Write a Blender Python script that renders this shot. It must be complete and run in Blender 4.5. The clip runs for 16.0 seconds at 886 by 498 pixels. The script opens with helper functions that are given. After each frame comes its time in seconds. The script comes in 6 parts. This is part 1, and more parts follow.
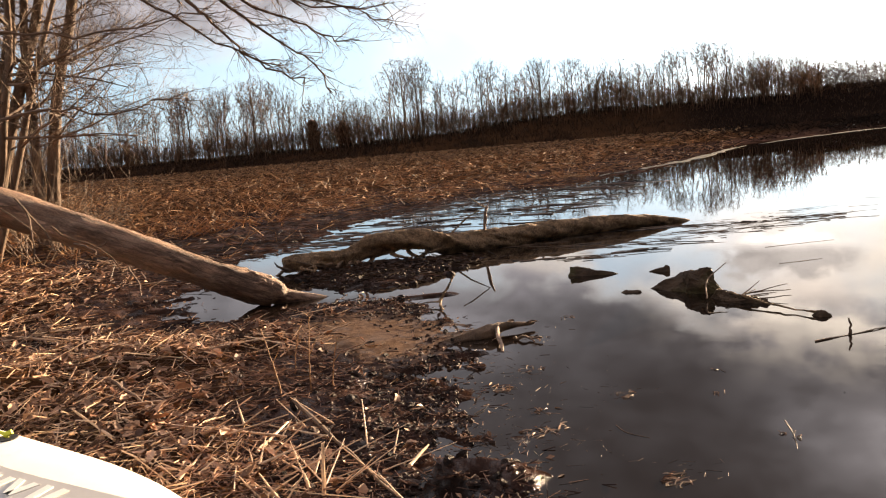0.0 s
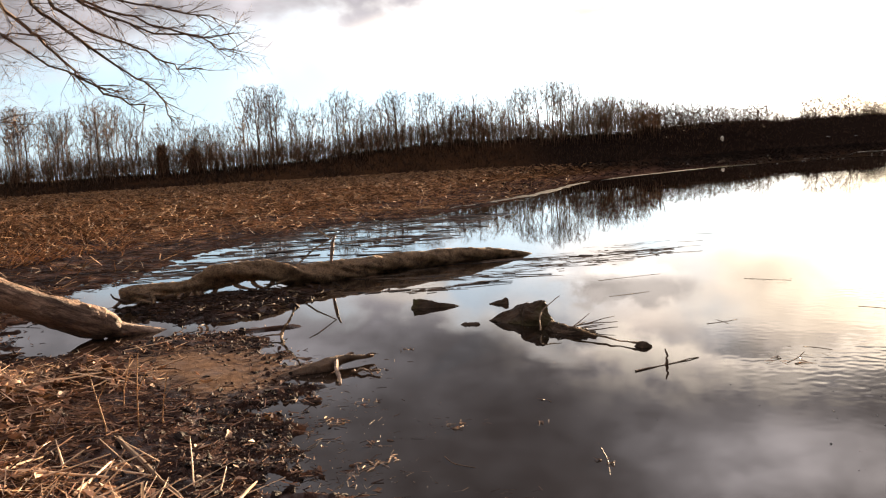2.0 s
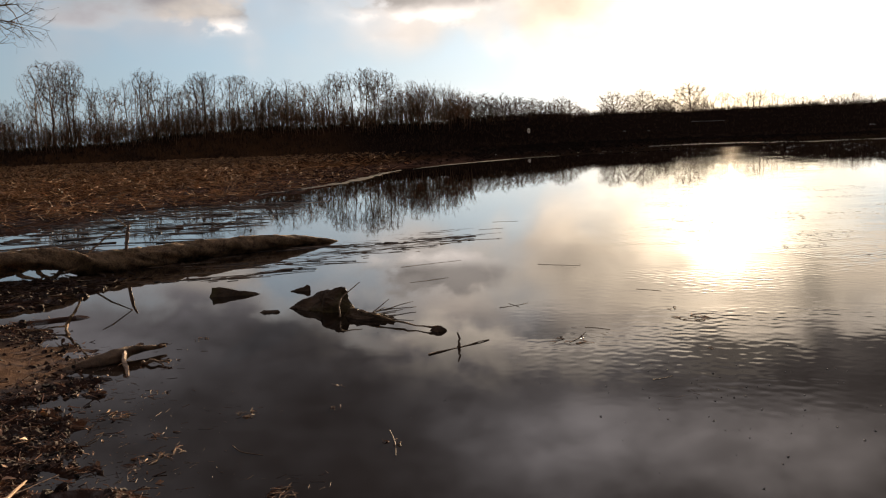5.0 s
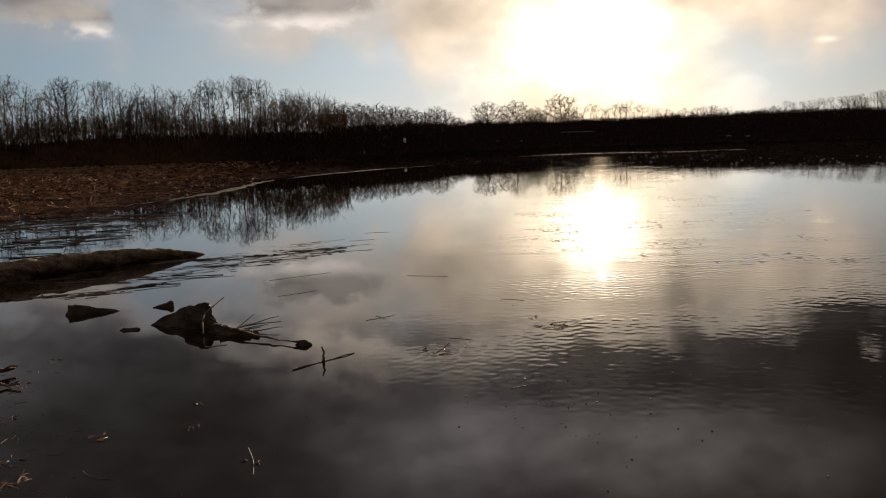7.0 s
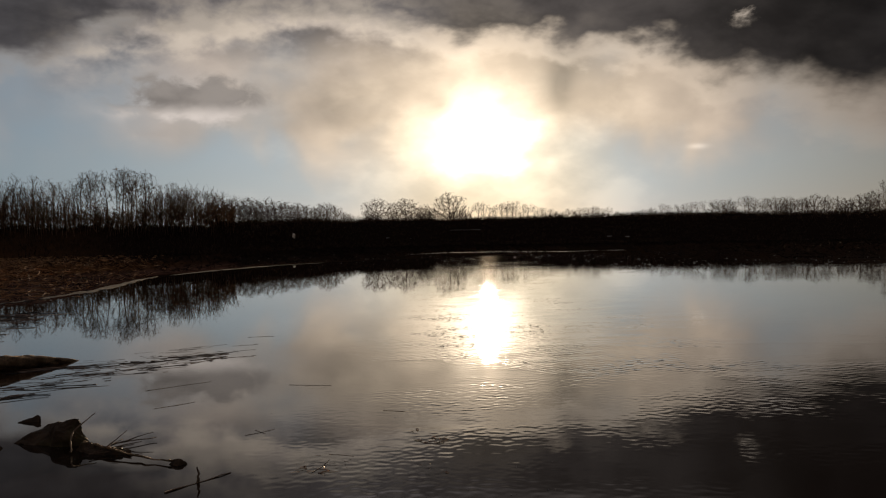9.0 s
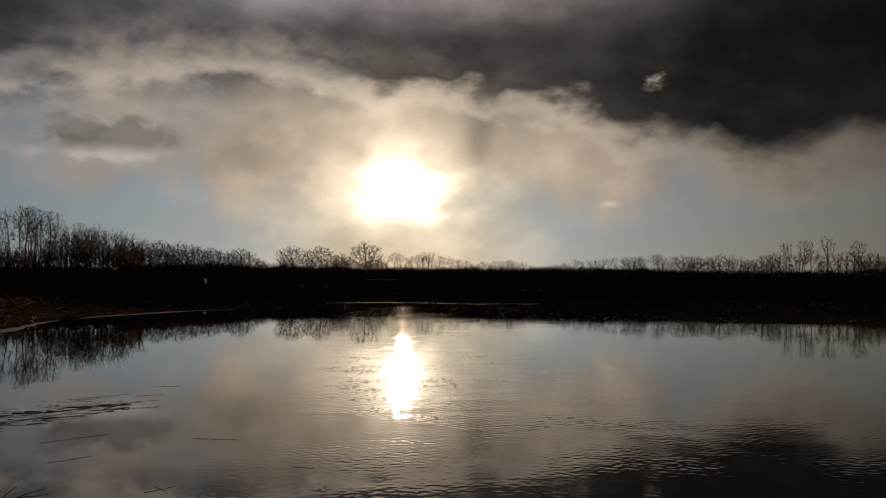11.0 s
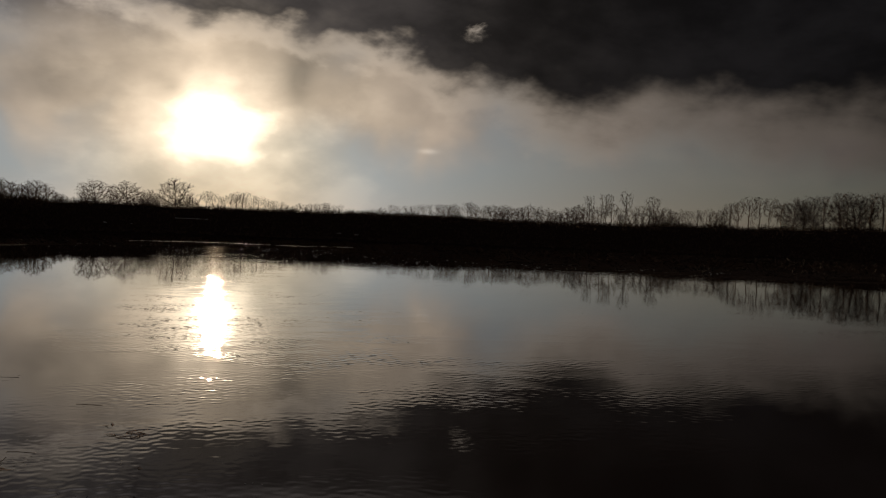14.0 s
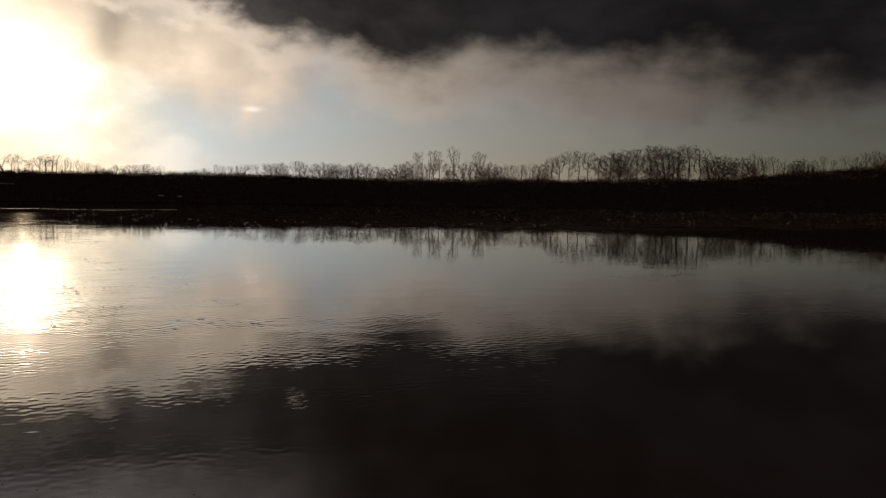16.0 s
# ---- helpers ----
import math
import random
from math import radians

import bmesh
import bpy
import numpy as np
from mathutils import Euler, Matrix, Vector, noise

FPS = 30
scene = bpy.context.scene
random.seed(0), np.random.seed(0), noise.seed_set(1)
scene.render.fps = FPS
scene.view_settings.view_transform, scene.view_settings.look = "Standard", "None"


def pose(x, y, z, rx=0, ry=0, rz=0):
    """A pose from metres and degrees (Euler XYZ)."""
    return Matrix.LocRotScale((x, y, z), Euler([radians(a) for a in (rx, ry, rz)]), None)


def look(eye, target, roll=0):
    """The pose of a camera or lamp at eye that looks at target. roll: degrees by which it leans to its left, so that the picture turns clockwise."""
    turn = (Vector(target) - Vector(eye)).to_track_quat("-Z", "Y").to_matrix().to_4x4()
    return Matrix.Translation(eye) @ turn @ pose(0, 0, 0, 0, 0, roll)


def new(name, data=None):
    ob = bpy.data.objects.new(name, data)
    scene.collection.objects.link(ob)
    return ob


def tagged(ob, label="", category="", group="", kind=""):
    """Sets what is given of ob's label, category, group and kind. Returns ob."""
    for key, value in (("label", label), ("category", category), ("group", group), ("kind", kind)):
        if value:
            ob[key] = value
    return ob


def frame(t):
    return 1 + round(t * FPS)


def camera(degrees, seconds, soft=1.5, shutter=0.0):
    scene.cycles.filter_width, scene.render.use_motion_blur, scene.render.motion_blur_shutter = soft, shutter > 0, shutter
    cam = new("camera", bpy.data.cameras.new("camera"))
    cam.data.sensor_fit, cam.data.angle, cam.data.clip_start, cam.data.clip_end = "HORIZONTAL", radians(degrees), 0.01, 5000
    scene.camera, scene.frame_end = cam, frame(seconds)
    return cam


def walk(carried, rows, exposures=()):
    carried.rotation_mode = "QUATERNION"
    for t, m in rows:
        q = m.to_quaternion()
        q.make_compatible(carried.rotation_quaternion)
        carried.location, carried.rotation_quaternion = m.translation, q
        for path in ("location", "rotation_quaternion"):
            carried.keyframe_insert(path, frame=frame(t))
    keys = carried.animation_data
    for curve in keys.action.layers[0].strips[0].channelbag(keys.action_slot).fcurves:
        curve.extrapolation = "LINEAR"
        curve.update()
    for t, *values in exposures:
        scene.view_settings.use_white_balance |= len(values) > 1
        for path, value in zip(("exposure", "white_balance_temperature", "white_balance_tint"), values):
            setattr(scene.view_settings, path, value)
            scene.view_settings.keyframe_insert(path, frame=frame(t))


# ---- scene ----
cam = camera(52.4, 16.0, soft=1.2)
PATH = [
    (0.0, (0.000, 0.000, 1.500), (-1.596, 9.798, 0.292), -4.81),
    (0.5, (0.024, -0.025, 1.514), (-1.132, 9.842, 0.365), -4.44),
    (1.0, (0.063, -0.043, 1.519), (-0.678, 9.868, 0.408), -4.39),
    (1.5, (0.096, -0.057, 1.527), (-0.263, 9.880, 0.467), -3.82),
    (2.0, (0.128, -0.071, 1.530), (0.142, 9.879, 0.536), -3.35),
    (2.5, (0.168, -0.091, 1.526), (0.563, 9.853, 0.539), -2.91),
    (3.0, (0.201, -0.093, 1.523), (1.060, 9.822, 0.545), -3.33),
    (3.5, (0.219, -0.093, 1.517), (1.355, 9.787, 0.475), -3.54),
    (4.0, (0.228, -0.099, 1.517), (1.708, 9.727, 0.399), -2.81),
    (6.5, (0.323, -0.181, 1.531), (3.201, 9.304, 0.207), -2.13),
    (7.0, (0.346, -0.207, 1.557), (3.686, 9.145, 0.385), -1.84),
    (7.5, (0.361, -0.233, 1.595), (4.222, 8.941, 0.638), -1.41),
    (8.0, (0.365, -0.285, 1.640), (4.516, 8.787, 0.967), -1.60),
    (8.5, (0.357, -0.312, 1.685), (4.604, 8.732, 1.253), -1.59),
    (9.0, (0.366, -0.331, 1.722), (4.879, 8.592, 1.576), -1.00),
    (11.5, (0.392, -0.313, 1.767), (5.868, 8.043, 2.210), 0.93),
    (12.0, (0.409, -0.316, 1.756), (6.108, 7.892, 2.146), 1.46),
    (12.5, (0.419, -0.323, 1.748), (6.470, 7.634, 2.017), 1.79),
    (13.0, (0.435, -0.346, 1.730), (6.743, 7.412, 1.824), 2.14),
    (13.5, (0.455, -0.373, 1.716), (7.062, 7.133, 1.674), 2.28),
    (14.0, (0.477, -0.405, 1.704), (7.408, 6.801, 1.540), 2.23),
    (14.5, (0.489, -0.428, 1.687), (7.745, 6.450, 1.472), 2.32),
    (15.0, (0.505, -0.445, 1.675), (8.113, 6.037, 1.360), 1.68),
    (15.5, (0.494, -0.440, 1.680), (8.374, 5.697, 1.186), 1.22),
    (16.0, (0.482, -0.435, 1.684), (8.627, 5.338, 1.101), 0.82),
]
EXPOSURES = [(t, stops, 7150, 12) for t, stops in (
    (0.0, 2.42), (1.0, 2.41), (1.5, 2.43), (2.0, 2.44), (3.0, 2.17), (3.5, 1.96), (4.0, 1.69), (6.5, 0.72), (7.0, 0.58), (8.0, 0.33), (9.0, 0.08), (11.5, -0.52), (12.5, -0.62), (13.5, -0.55), (14.5, -0.32), (15.3, 0.05), (16.0, 0.40))]
walk(cam, [(t, look(eye, target, roll)) for t, eye, target, roll in PATH], EXPOSURES)

# ---- sky and sun ----
SUN_AZ, SUN_EL = 29.7, 5.7          # degrees to the right of +y, and above the horizon
SUN_DIR = Vector((math.sin(radians(SUN_AZ)) * math.cos(radians(SUN_EL)), math.cos(radians(SUN_AZ)) * math.cos(radians(SUN_EL)), math.sin(radians(SUN_EL))))


class Nodes:
    """Short hand for wiring a node tree."""

    def __init__(self, tree):
        self.tree = tree
        tree.nodes.clear()

    def add(self, kind, **values):
        node = self.tree.nodes.new(kind)
        for key, value in values.items():
            if key == "operation":
                node.operation = value
            elif key == "blend_type":
                node.blend_type = value
            elif key == "data_type":
                node.data_type = value
        return node

    def put(self, socket, value):
        if isinstance(value, bpy.types.NodeSocket):
            self.tree.links.new(value, socket)
        elif value is not None:
            socket.default_value = value

    def math(self, operation, a, b=None, c=None):
        node = self.add("ShaderNodeMath", operation=operation)
        for socket, value in zip(node.inputs, (a, b, c)):
            self.put(socket, value)
        return node.outputs[0]

    def vec(self, operation, a, b=None):
        node = self.add("ShaderNodeVectorMath", operation=operation)
        self.put(node.inputs[0], a)
        self.put(node.inputs[1], b)
        return node.outputs["Value"] if operation in ("DOT_PRODUCT", "LENGTH") else node.outputs[0]

    def step(self, value, low, high, to_low=0.0, to_high=1.0):
        node = self.add("ShaderNodeMapRange")
        node.interpolation_type = "SMOOTHSTEP"
        for socket, v in zip(node.inputs, (value, low, high, to_low, to_high)):
            self.put(socket, v)
        return node.outputs[0]

    def noise(self, vector, scale, detail=4.0, rough=0.55, distortion=0.0):
        node = self.add("ShaderNodeTexNoise")
        self.put(node.inputs["Vector"], vector)
        self.put(node.inputs["Scale"], scale)
        self.put(node.inputs["Detail"], detail)
        self.put(node.inputs["Roughness"], rough)
        self.put(node.inputs["Distortion"], distortion)
        return node.outputs["Fac"]

    def mix(self, factor, a, b, blend="MIX"):
        node = self.add("ShaderNodeMix", data_type="RGBA", blend_type=blend)
        self.put(node.inputs["Factor"], factor)
        self.put(node.inputs["A"], (*a, 1) if isinstance(a, tuple) else a)
        self.put(node.inputs["B"], (*b, 1) if isinstance(b, tuple) else b)
        node.clamp_factor = True
        return [s for s in node.outputs if s.type == "RGBA"][0]

    def ramp(self, value, stops):
        node = self.add("ShaderNodeValToRGB")
        self.put(node.inputs[0], value)
        items = node.color_ramp.elements
        while len(items) < len(stops):
            items.new(0.5)
        for item, (place, shade) in zip(items, stops):
            item.position = place
            item.color = (*shade, 1) if isinstance(shade, tuple) else (shade, shade, shade, 1)
        return node.outputs[0]

    def combine(self, x, y, z):
        node = self.add("ShaderNodeCombineXYZ")
        for socket, v in zip(node.inputs, (x, y, z)):
            self.put(socket, v)
        return node.outputs[0]

    def separate(self, v):
        node = self.add("ShaderNodeSeparateXYZ")
        self.put(node.inputs[0], v)
        return node.outputs


def build_sky():
    world = bpy.data.worlds.new("world")
    scene.world = world
    world.use_nodes = True
    n = Nodes(world.node_tree)
    way = n.add("ShaderNodeTexCoord").outputs["Generated"]
    x, y, z = n.separate(way)
    az = n.math("MULTIPLY", n.math("ARCTAN2", x, y), 57.2958)
    el = n.math("MULTIPLY", n.math("ARCSINE", z), 57.2958)
    ang = n.math("MULTIPLY", n.math("ARCCOSINE", n.math("MINIMUM", n.vec("DOT_PRODUCT", way, tuple(SUN_DIR)), 0.999999)), 57.2958)
    turn = n.math("DIVIDE", n.math("ADD", az, 60.0), 180.0)

    def by_bearing(rows):
        return n.ramp(turn, [((a + 60) / 180, v) for a, v in rows])

    def tinted(colour, light):
        node = n.vec("SCALE", colour).node
        n.put(node.inputs["Scale"], light)
        return node.outputs[0]

    def puff(a0, e0, wide, high):
        """A soft round spot of the sky, 1 in its middle."""
        u = n.math("DIVIDE", n.math("SUBTRACT", az, a0), wide)
        v = n.math("DIVIDE", n.math("SUBTRACT", el, e0), high)
        return n.math("EXPONENT", n.math("MULTIPLY", n.math("ADD", n.math("MULTIPLY", u, u), n.math("MULTIPLY", v, v)), -1.0))

    # clear air and haze
    sky = n.add("ShaderNodeTexSky")
    sky.sky_type = "NISHITA"
    sky.sun_disc = False
    sky.sun_elevation, sky.sun_rotation = radians(SUN_EL), radians(SUN_AZ)
    sky.air_density, sky.dust_density, sky.ozone_density = 1.0, 0.3, 3.0
    clear = n.mix(1.0, sky.outputs[0], (0.07, 0.07, 0.07), "MULTIPLY")
    haze = tinted(n.mix(n.step(ang, 3.0, 11.0), (1.0, 0.95, 0.84), n.mix(n.step(az, 38.0, 62.0), n.mix(n.step(az, -6.0, 14.0), (0.62, 0.88, 1.18), (0.76, 0.95, 1.16)), (0.98, 0.94, 0.93))), by_bearing([(-60, 0.17), (-30, 0.175), (-12, 0.23), (5, 0.34), (15, 0.44), (30, 0.54), (38, 0.50), (45, 0.37), (57, 0.20), (70, 0.082), (78, 0.05), (85, 0.038), (120, 0.08)]))
    colour = n.mix(0.82, clear, haze)
    # cloud layers are laid out on a flat ceiling
    high = n.math("ADD", n.math("MAXIMUM", z, 0.0), 0.16)
    flat = n.combine(n.math("DIVIDE", x, high), n.math("DIVIDE", y, high), n.math("MULTIPLY", z, 2.0))
    rough = n.noise(flat, 1.5, 9.0, 0.6, 0.3)
    fine = n.noise(n.vec("MULTIPLY", way, (1.0, 1.0, 1.8)), 7.0, 5.0, 0.5, 0.15)
    big = n.noise(n.vec("MULTIPLY", way, (1.0, 1.0, 2.2)), 3.6, 5.0, 0.5, 0.2)
    curd = n.noise(n.vec("MULTIPLY", way, (1.0, 1.0, 1.7)), 17.0, 4.0, 0.5, 0.1)
    wisp = n.noise(n.vec("MULTIPLY", way, (1.0, 1.0, 1.5)), 34.0, 5.0, 0.6, 0.4)
    soft = n.noise(n.vec("MULTIPLY", way, (1.0, 1.0, 0.75)), 8.0, 3.0, 0.5, 0.3)
    billow = n.math("ADD", n.math("MULTIPLY", n.math("SUBTRACT", rough, 0.5), 3.0), n.math("ADD", n.math("MULTIPLY", n.math("SUBTRACT", fine, 0.5), 4.5), n.math("MULTIPLY", n.math("SUBTRACT", curd, 0.5), 4.5)))
    # thin lit cloud under the deck
    veil_light = n.math("ADD", by_bearing([(-60, 0.22), (-12, 0.24), (5, 0.38), (18, 0.49), (30, 0.58), (45, 0.44), (58, 0.17), (70, 0.075), (85, 0.035), (120, 0.06)]), n.math("MULTIPLY", n.math("EXPONENT", n.math("MULTIPLY", ang, -0.2)), 0.9))
    veil_light = n.math("MULTIPLY", veil_light, n.step(n.math("ADD", n.math("MULTIPLY", soft, 0.8), n.math("MULTIPLY", curd, 0.2)), 0.33, 0.66, 0.74, 1.14))
    veil_light = n.math("MULTIPLY", veil_light, n.math("SUBTRACT", 1.0, n.math("MULTIPLY", n.math("MINIMUM", n.math("ADD", puff(35.5, 11.9, 1.9, 1.9), puff(34.4, 8.9, 1.1, 2.0)), 1.0), n.step(n.math("ADD", n.math("MULTIPLY", curd, 0.5), n.math("MULTIPLY", fine, 0.5)), 0.38, 0.62, 0.3, 0.8))))
    veil_light = n.math("MULTIPLY", veil_light, n.math("SUBTRACT", 1.0, n.math("MULTIPLY", puff(20.3, 8.6, 2.4, 1.9), n.step(fine, 0.38, 0.62, 0.15, 0.5))))
    veil_light = n.math("MULTIPLY", veil_light, n.math("SUBTRACT", 1.0, n.math("MULTIPLY", puff(26.7, 8.3, 0.8, 0.7), n.step(curd, 0.38, 0.62, 0.2, 0.6))))
    veil = tinted(n.mix(n.step(ang, 3.0, 34.0), (1.0, 0.84, 0.66), n.mix(n.step(az, 20.0, 44.0), (1.0, 0.93, 0.95), (1.0, 0.88, 0.86))), veil_light)
    lift = by_bearing([(-60, 0.75), (-12, 0.72), (6, 0.64), (12, 0.53), (18, 0.46), (26, 0.33), (34, 0.33), (44, 0.44), (60, 0.40), (85, 0.30), (120, 0.3)])
    veil_cover = n.math("MULTIPLY", n.step(n.math("ADD", el, n.math("MULTIPLY", n.math("SUBTRACT", soft, 0.5), 9.0)), 3.4, 7.0),
                        n.step(n.math("SUBTRACT", n.math("ADD", n.math("MULTIPLY", big, 0.6), n.math("ADD", n.math("MULTIPLY", soft, 0.4), n.math("MULTIPLY", fine, 0.2))), lift), -0.20, 0.24, 0.05, 0.95))
    colour = n.mix(veil_cover, colour, veil)
    # heavy deck, whose lower edge sinks towards the north-west
    edge = by_bearing([(a, e / 24) for a, e in ((-60, 7.0), (-26, 6.2), (-15, 7.7), (-7, 8.5), (-1, 9.2), (4.8, 10.7), (7.6, 11.9), (11.2, 12.6), (13.9, 13.2), (16.5, 13.1), (20, 13.3), (22.3, 13.5), (24, 13.1), (28, 12.2), (31, 12.3), (33.5, 12.1), (36.9, 11.5),
                                                (40, 11.0), (42.5, 9.9), (45.9, 8.8), (49, 7.3), (53, 6.6), (56, 6.9), (61, 6.9), (66, 6.6), (70.4, 6.1), (73, 5.6), (81, 5.0), (120, 4.0))])
    shaped = n.math("MULTIPLY", n.math("MULTIPLY", puff(45.7, 12.9, 1.25, 0.95), n.step(wisp, 0.36, 0.68, 1.6, 3.9)), -1.0)
    above = n.math("ADD", n.math("SUBTRACT", n.math("ADD", el, billow), n.math("MULTIPLY", edge, 24.0)), shaped)
    deck_cover = n.step(n.math("MULTIPLY", above, by_bearing([(-60, 0.8), (40, 1.0), (47, 0.62), (54, 0.40), (120, 0.4)])), -1.3, 1.3)
    deck_light = by_bearing([(-60, 0.07), (-30, 0.075), (-20, 0.10), (-10, 0.135), (2, 0.068), (7, 0.060), (12, 0.085), (17, 0.080), (24, 0.066), (35, 0.060), (42, 0.040), (50, 0.015), (62, 0.010), (85, 0.009), (120, 0.010)])
    deck_light = n.math("MULTIPLY", n.math("MULTIPLY", deck_light, n.step(n.math("ADD", n.math("MULTIPLY", rough, 0.6), n.math("MULTIPLY", curd, 0.4)), 0.34, 0.64, 0.62, 1.4)), n.math("ADD", n.math("ADD", 1.0, n.math("MULTIPLY", n.math("MULTIPLY", n.step(el, 15.0, 19.0, 0.0, 2.4), n.step(el, 19.5, 24.0, 1.0, 0.3)), by_bearing([(-60, 0.0), (9, 0.0), (14, 0.5), (20, 1.7), (34, 1.9), (43, 1.4), (50, 0.1), (58, 0.0), (120, 0.0)]))), n.math("MULTIPLY", n.step(el, 10.0, 16.0), n.math("MULTIPLY", by_bearing([(-60, 0.1), (-18, 0.36), (-2, 0.42), (5, 0.28), (11, 0.0), (120, 0.0)]), -1.0))))
    # unseen sky overhead is brightened, an added fill for the shadows
    deck_light = n.math("ADD", deck_light, n.step(el, 29.0, 44.0, 0.0, 0.15))
    colour = n.mix(deck_cover, colour, tinted(n.mix(n.step(az, 0.0, 40.0), (0.95, 0.95, 1.08), n.mix(n.step(az, 46.0, 66.0), (1.0, 0.93, 0.95), (0.95, 0.93, 1.06))), deck_light))
    # torn scraps below the deck, cream where the light comes through
    torn = n.math("MULTIPLY", n.math("EXPONENT", n.math("MULTIPLY", n.math("POWER", n.math("DIVIDE", n.math("ADD", n.math("SUBTRACT", el, n.math("MULTIPLY", edge, 24.0)), -0.1), 2.1), 2.0), -1.0)), by_bearing([(-60, 0.0), (2, 0.0), (7, 0.8), (18, 0.9), (24, 0.75), (28, 0.0), (120, 0.0)]))
    scrap = n.step(n.math("ADD", n.math("MULTIPLY", curd, 0.55), n.math("ADD", n.math("MULTIPLY", fine, 0.25), n.math("MULTIPLY", wisp, 0.2))), 0.40, 0.62, 0.095, 0.43)
    colour = n.mix(torn, colour, tinted(n.mix(n.step(scrap, 0.1, 0.4), (0.96, 0.93, 1.0), (1.0, 0.92, 0.84)), scrap))
    # small separate clouds, grey above and bright below
    ragged = n.math("ADD", n.math("MULTIPLY", n.math("SUBTRACT", curd, 0.5), 5.5), n.math("ADD", n.math("MULTIPLY", n.math("SUBTRACT", fine, 0.5), 3.0), n.math("MULTIPLY", n.math("SUBTRACT", wisp, 0.5), 2.6)))
    for a0, e0, wide, tall, much in ((11.2, 8.6, 3.4, 1.1, 0.92), (-1.2, 7.9, 2.6, 0.75, 0.8), (9.6, 6.5, 1.3, 0.4, 0.35)):
        lone = n.math("ADD", n.math("MULTIPLY", puff(a0, e0, wide, tall), 1.05), ragged)
        lone = n.math("MULTIPLY", n.step(lone, 0.0, 1.15, 0.0, much), n.step(puff(a0, e0, wide * 1.3, tall * 1.45), 0.10, 0.5))
        colour = n.mix(lone, colour, tinted((1.0, 0.95, 0.94), n.math("MULTIPLY", n.step(el, e0 - tall * 1.1, e0 - tall * 0.1, 0.50, 0.20 if tall > 0.5 else 0.42), n.step(curd, 0.35, 0.65, 0.8, 1.25))))
    # lit rims
    rim = n.math("MULTIPLY", n.math("MULTIPLY", n.math("MULTIPLY", deck_cover, n.math("SUBTRACT", 1.0, deck_cover)), 1.9), n.math("EXPONENT", n.math("MULTIPLY", ang, -0.06)))
    colour = n.vec("ADD", colour, tinted((1.0, 0.88, 0.74), rim))
    colour = n.vec("ADD", colour, tinted((1.0, 0.95, 0.88), n.math("MULTIPLY", puff(42.7, 5.2, 0.55, 0.16), 0.22)))
    # the sun itself behind thin cloud
    across, upward = n.math("MULTIPLY", n.math("SUBTRACT", az, SUN_AZ), 0.86), n.math("MULTIPLY", n.math("SUBTRACT", el, SUN_EL), 1.25)
    near = n.math("SQRT", n.math("ADD", n.math("MULTIPLY", across, across), n.math("MULTIPLY", upward, upward)))
    lump = n.math("MULTIPLY", near, n.step(n.math("ADD", n.math("MULTIPLY", fine, 0.5), n.math("MULTIPLY", curd, 0.5)), 0.34, 0.66, 1.45, 0.72))
    core = n.math("ADD", n.math("MULTIPLY", n.math("EXPONENT", n.math("MULTIPLY", n.math("POWER", n.math("DIVIDE", near, 0.72), 2.0), -1.0)), 30.0),
                  n.math("MULTIPLY", n.math("EXPONENT", n.math("DIVIDE", lump, -2.2)), 2.1))
    core = n.math("ADD", core, n.step(lump, 1.8, 3.2, 0.6, 0.0))
    colour = n.vec("ADD", colour, tinted((1.0, 0.87, 0.68), core))
    back = n.add("ShaderNodeBackground")
    n.put(back.inputs[0], colour)
    back.inputs[1].default_value = 1.0
    n.tree.links.new(back.outputs[0], n.add("ShaderNodeOutputWorld").inputs[0])


build_sky()
sun_lamp = bpy.data.lights.new("sun", "SUN")
sun_lamp.energy, sun_lamp.angle, sun_lamp.color = 4.9, radians(1.0), (1.0, 0.77, 0.53)
sun = new("sun", sun_lamp)
sun.matrix_world = look((0, 0, 60), Vector((0, 0, 60)) - SUN_DIR)


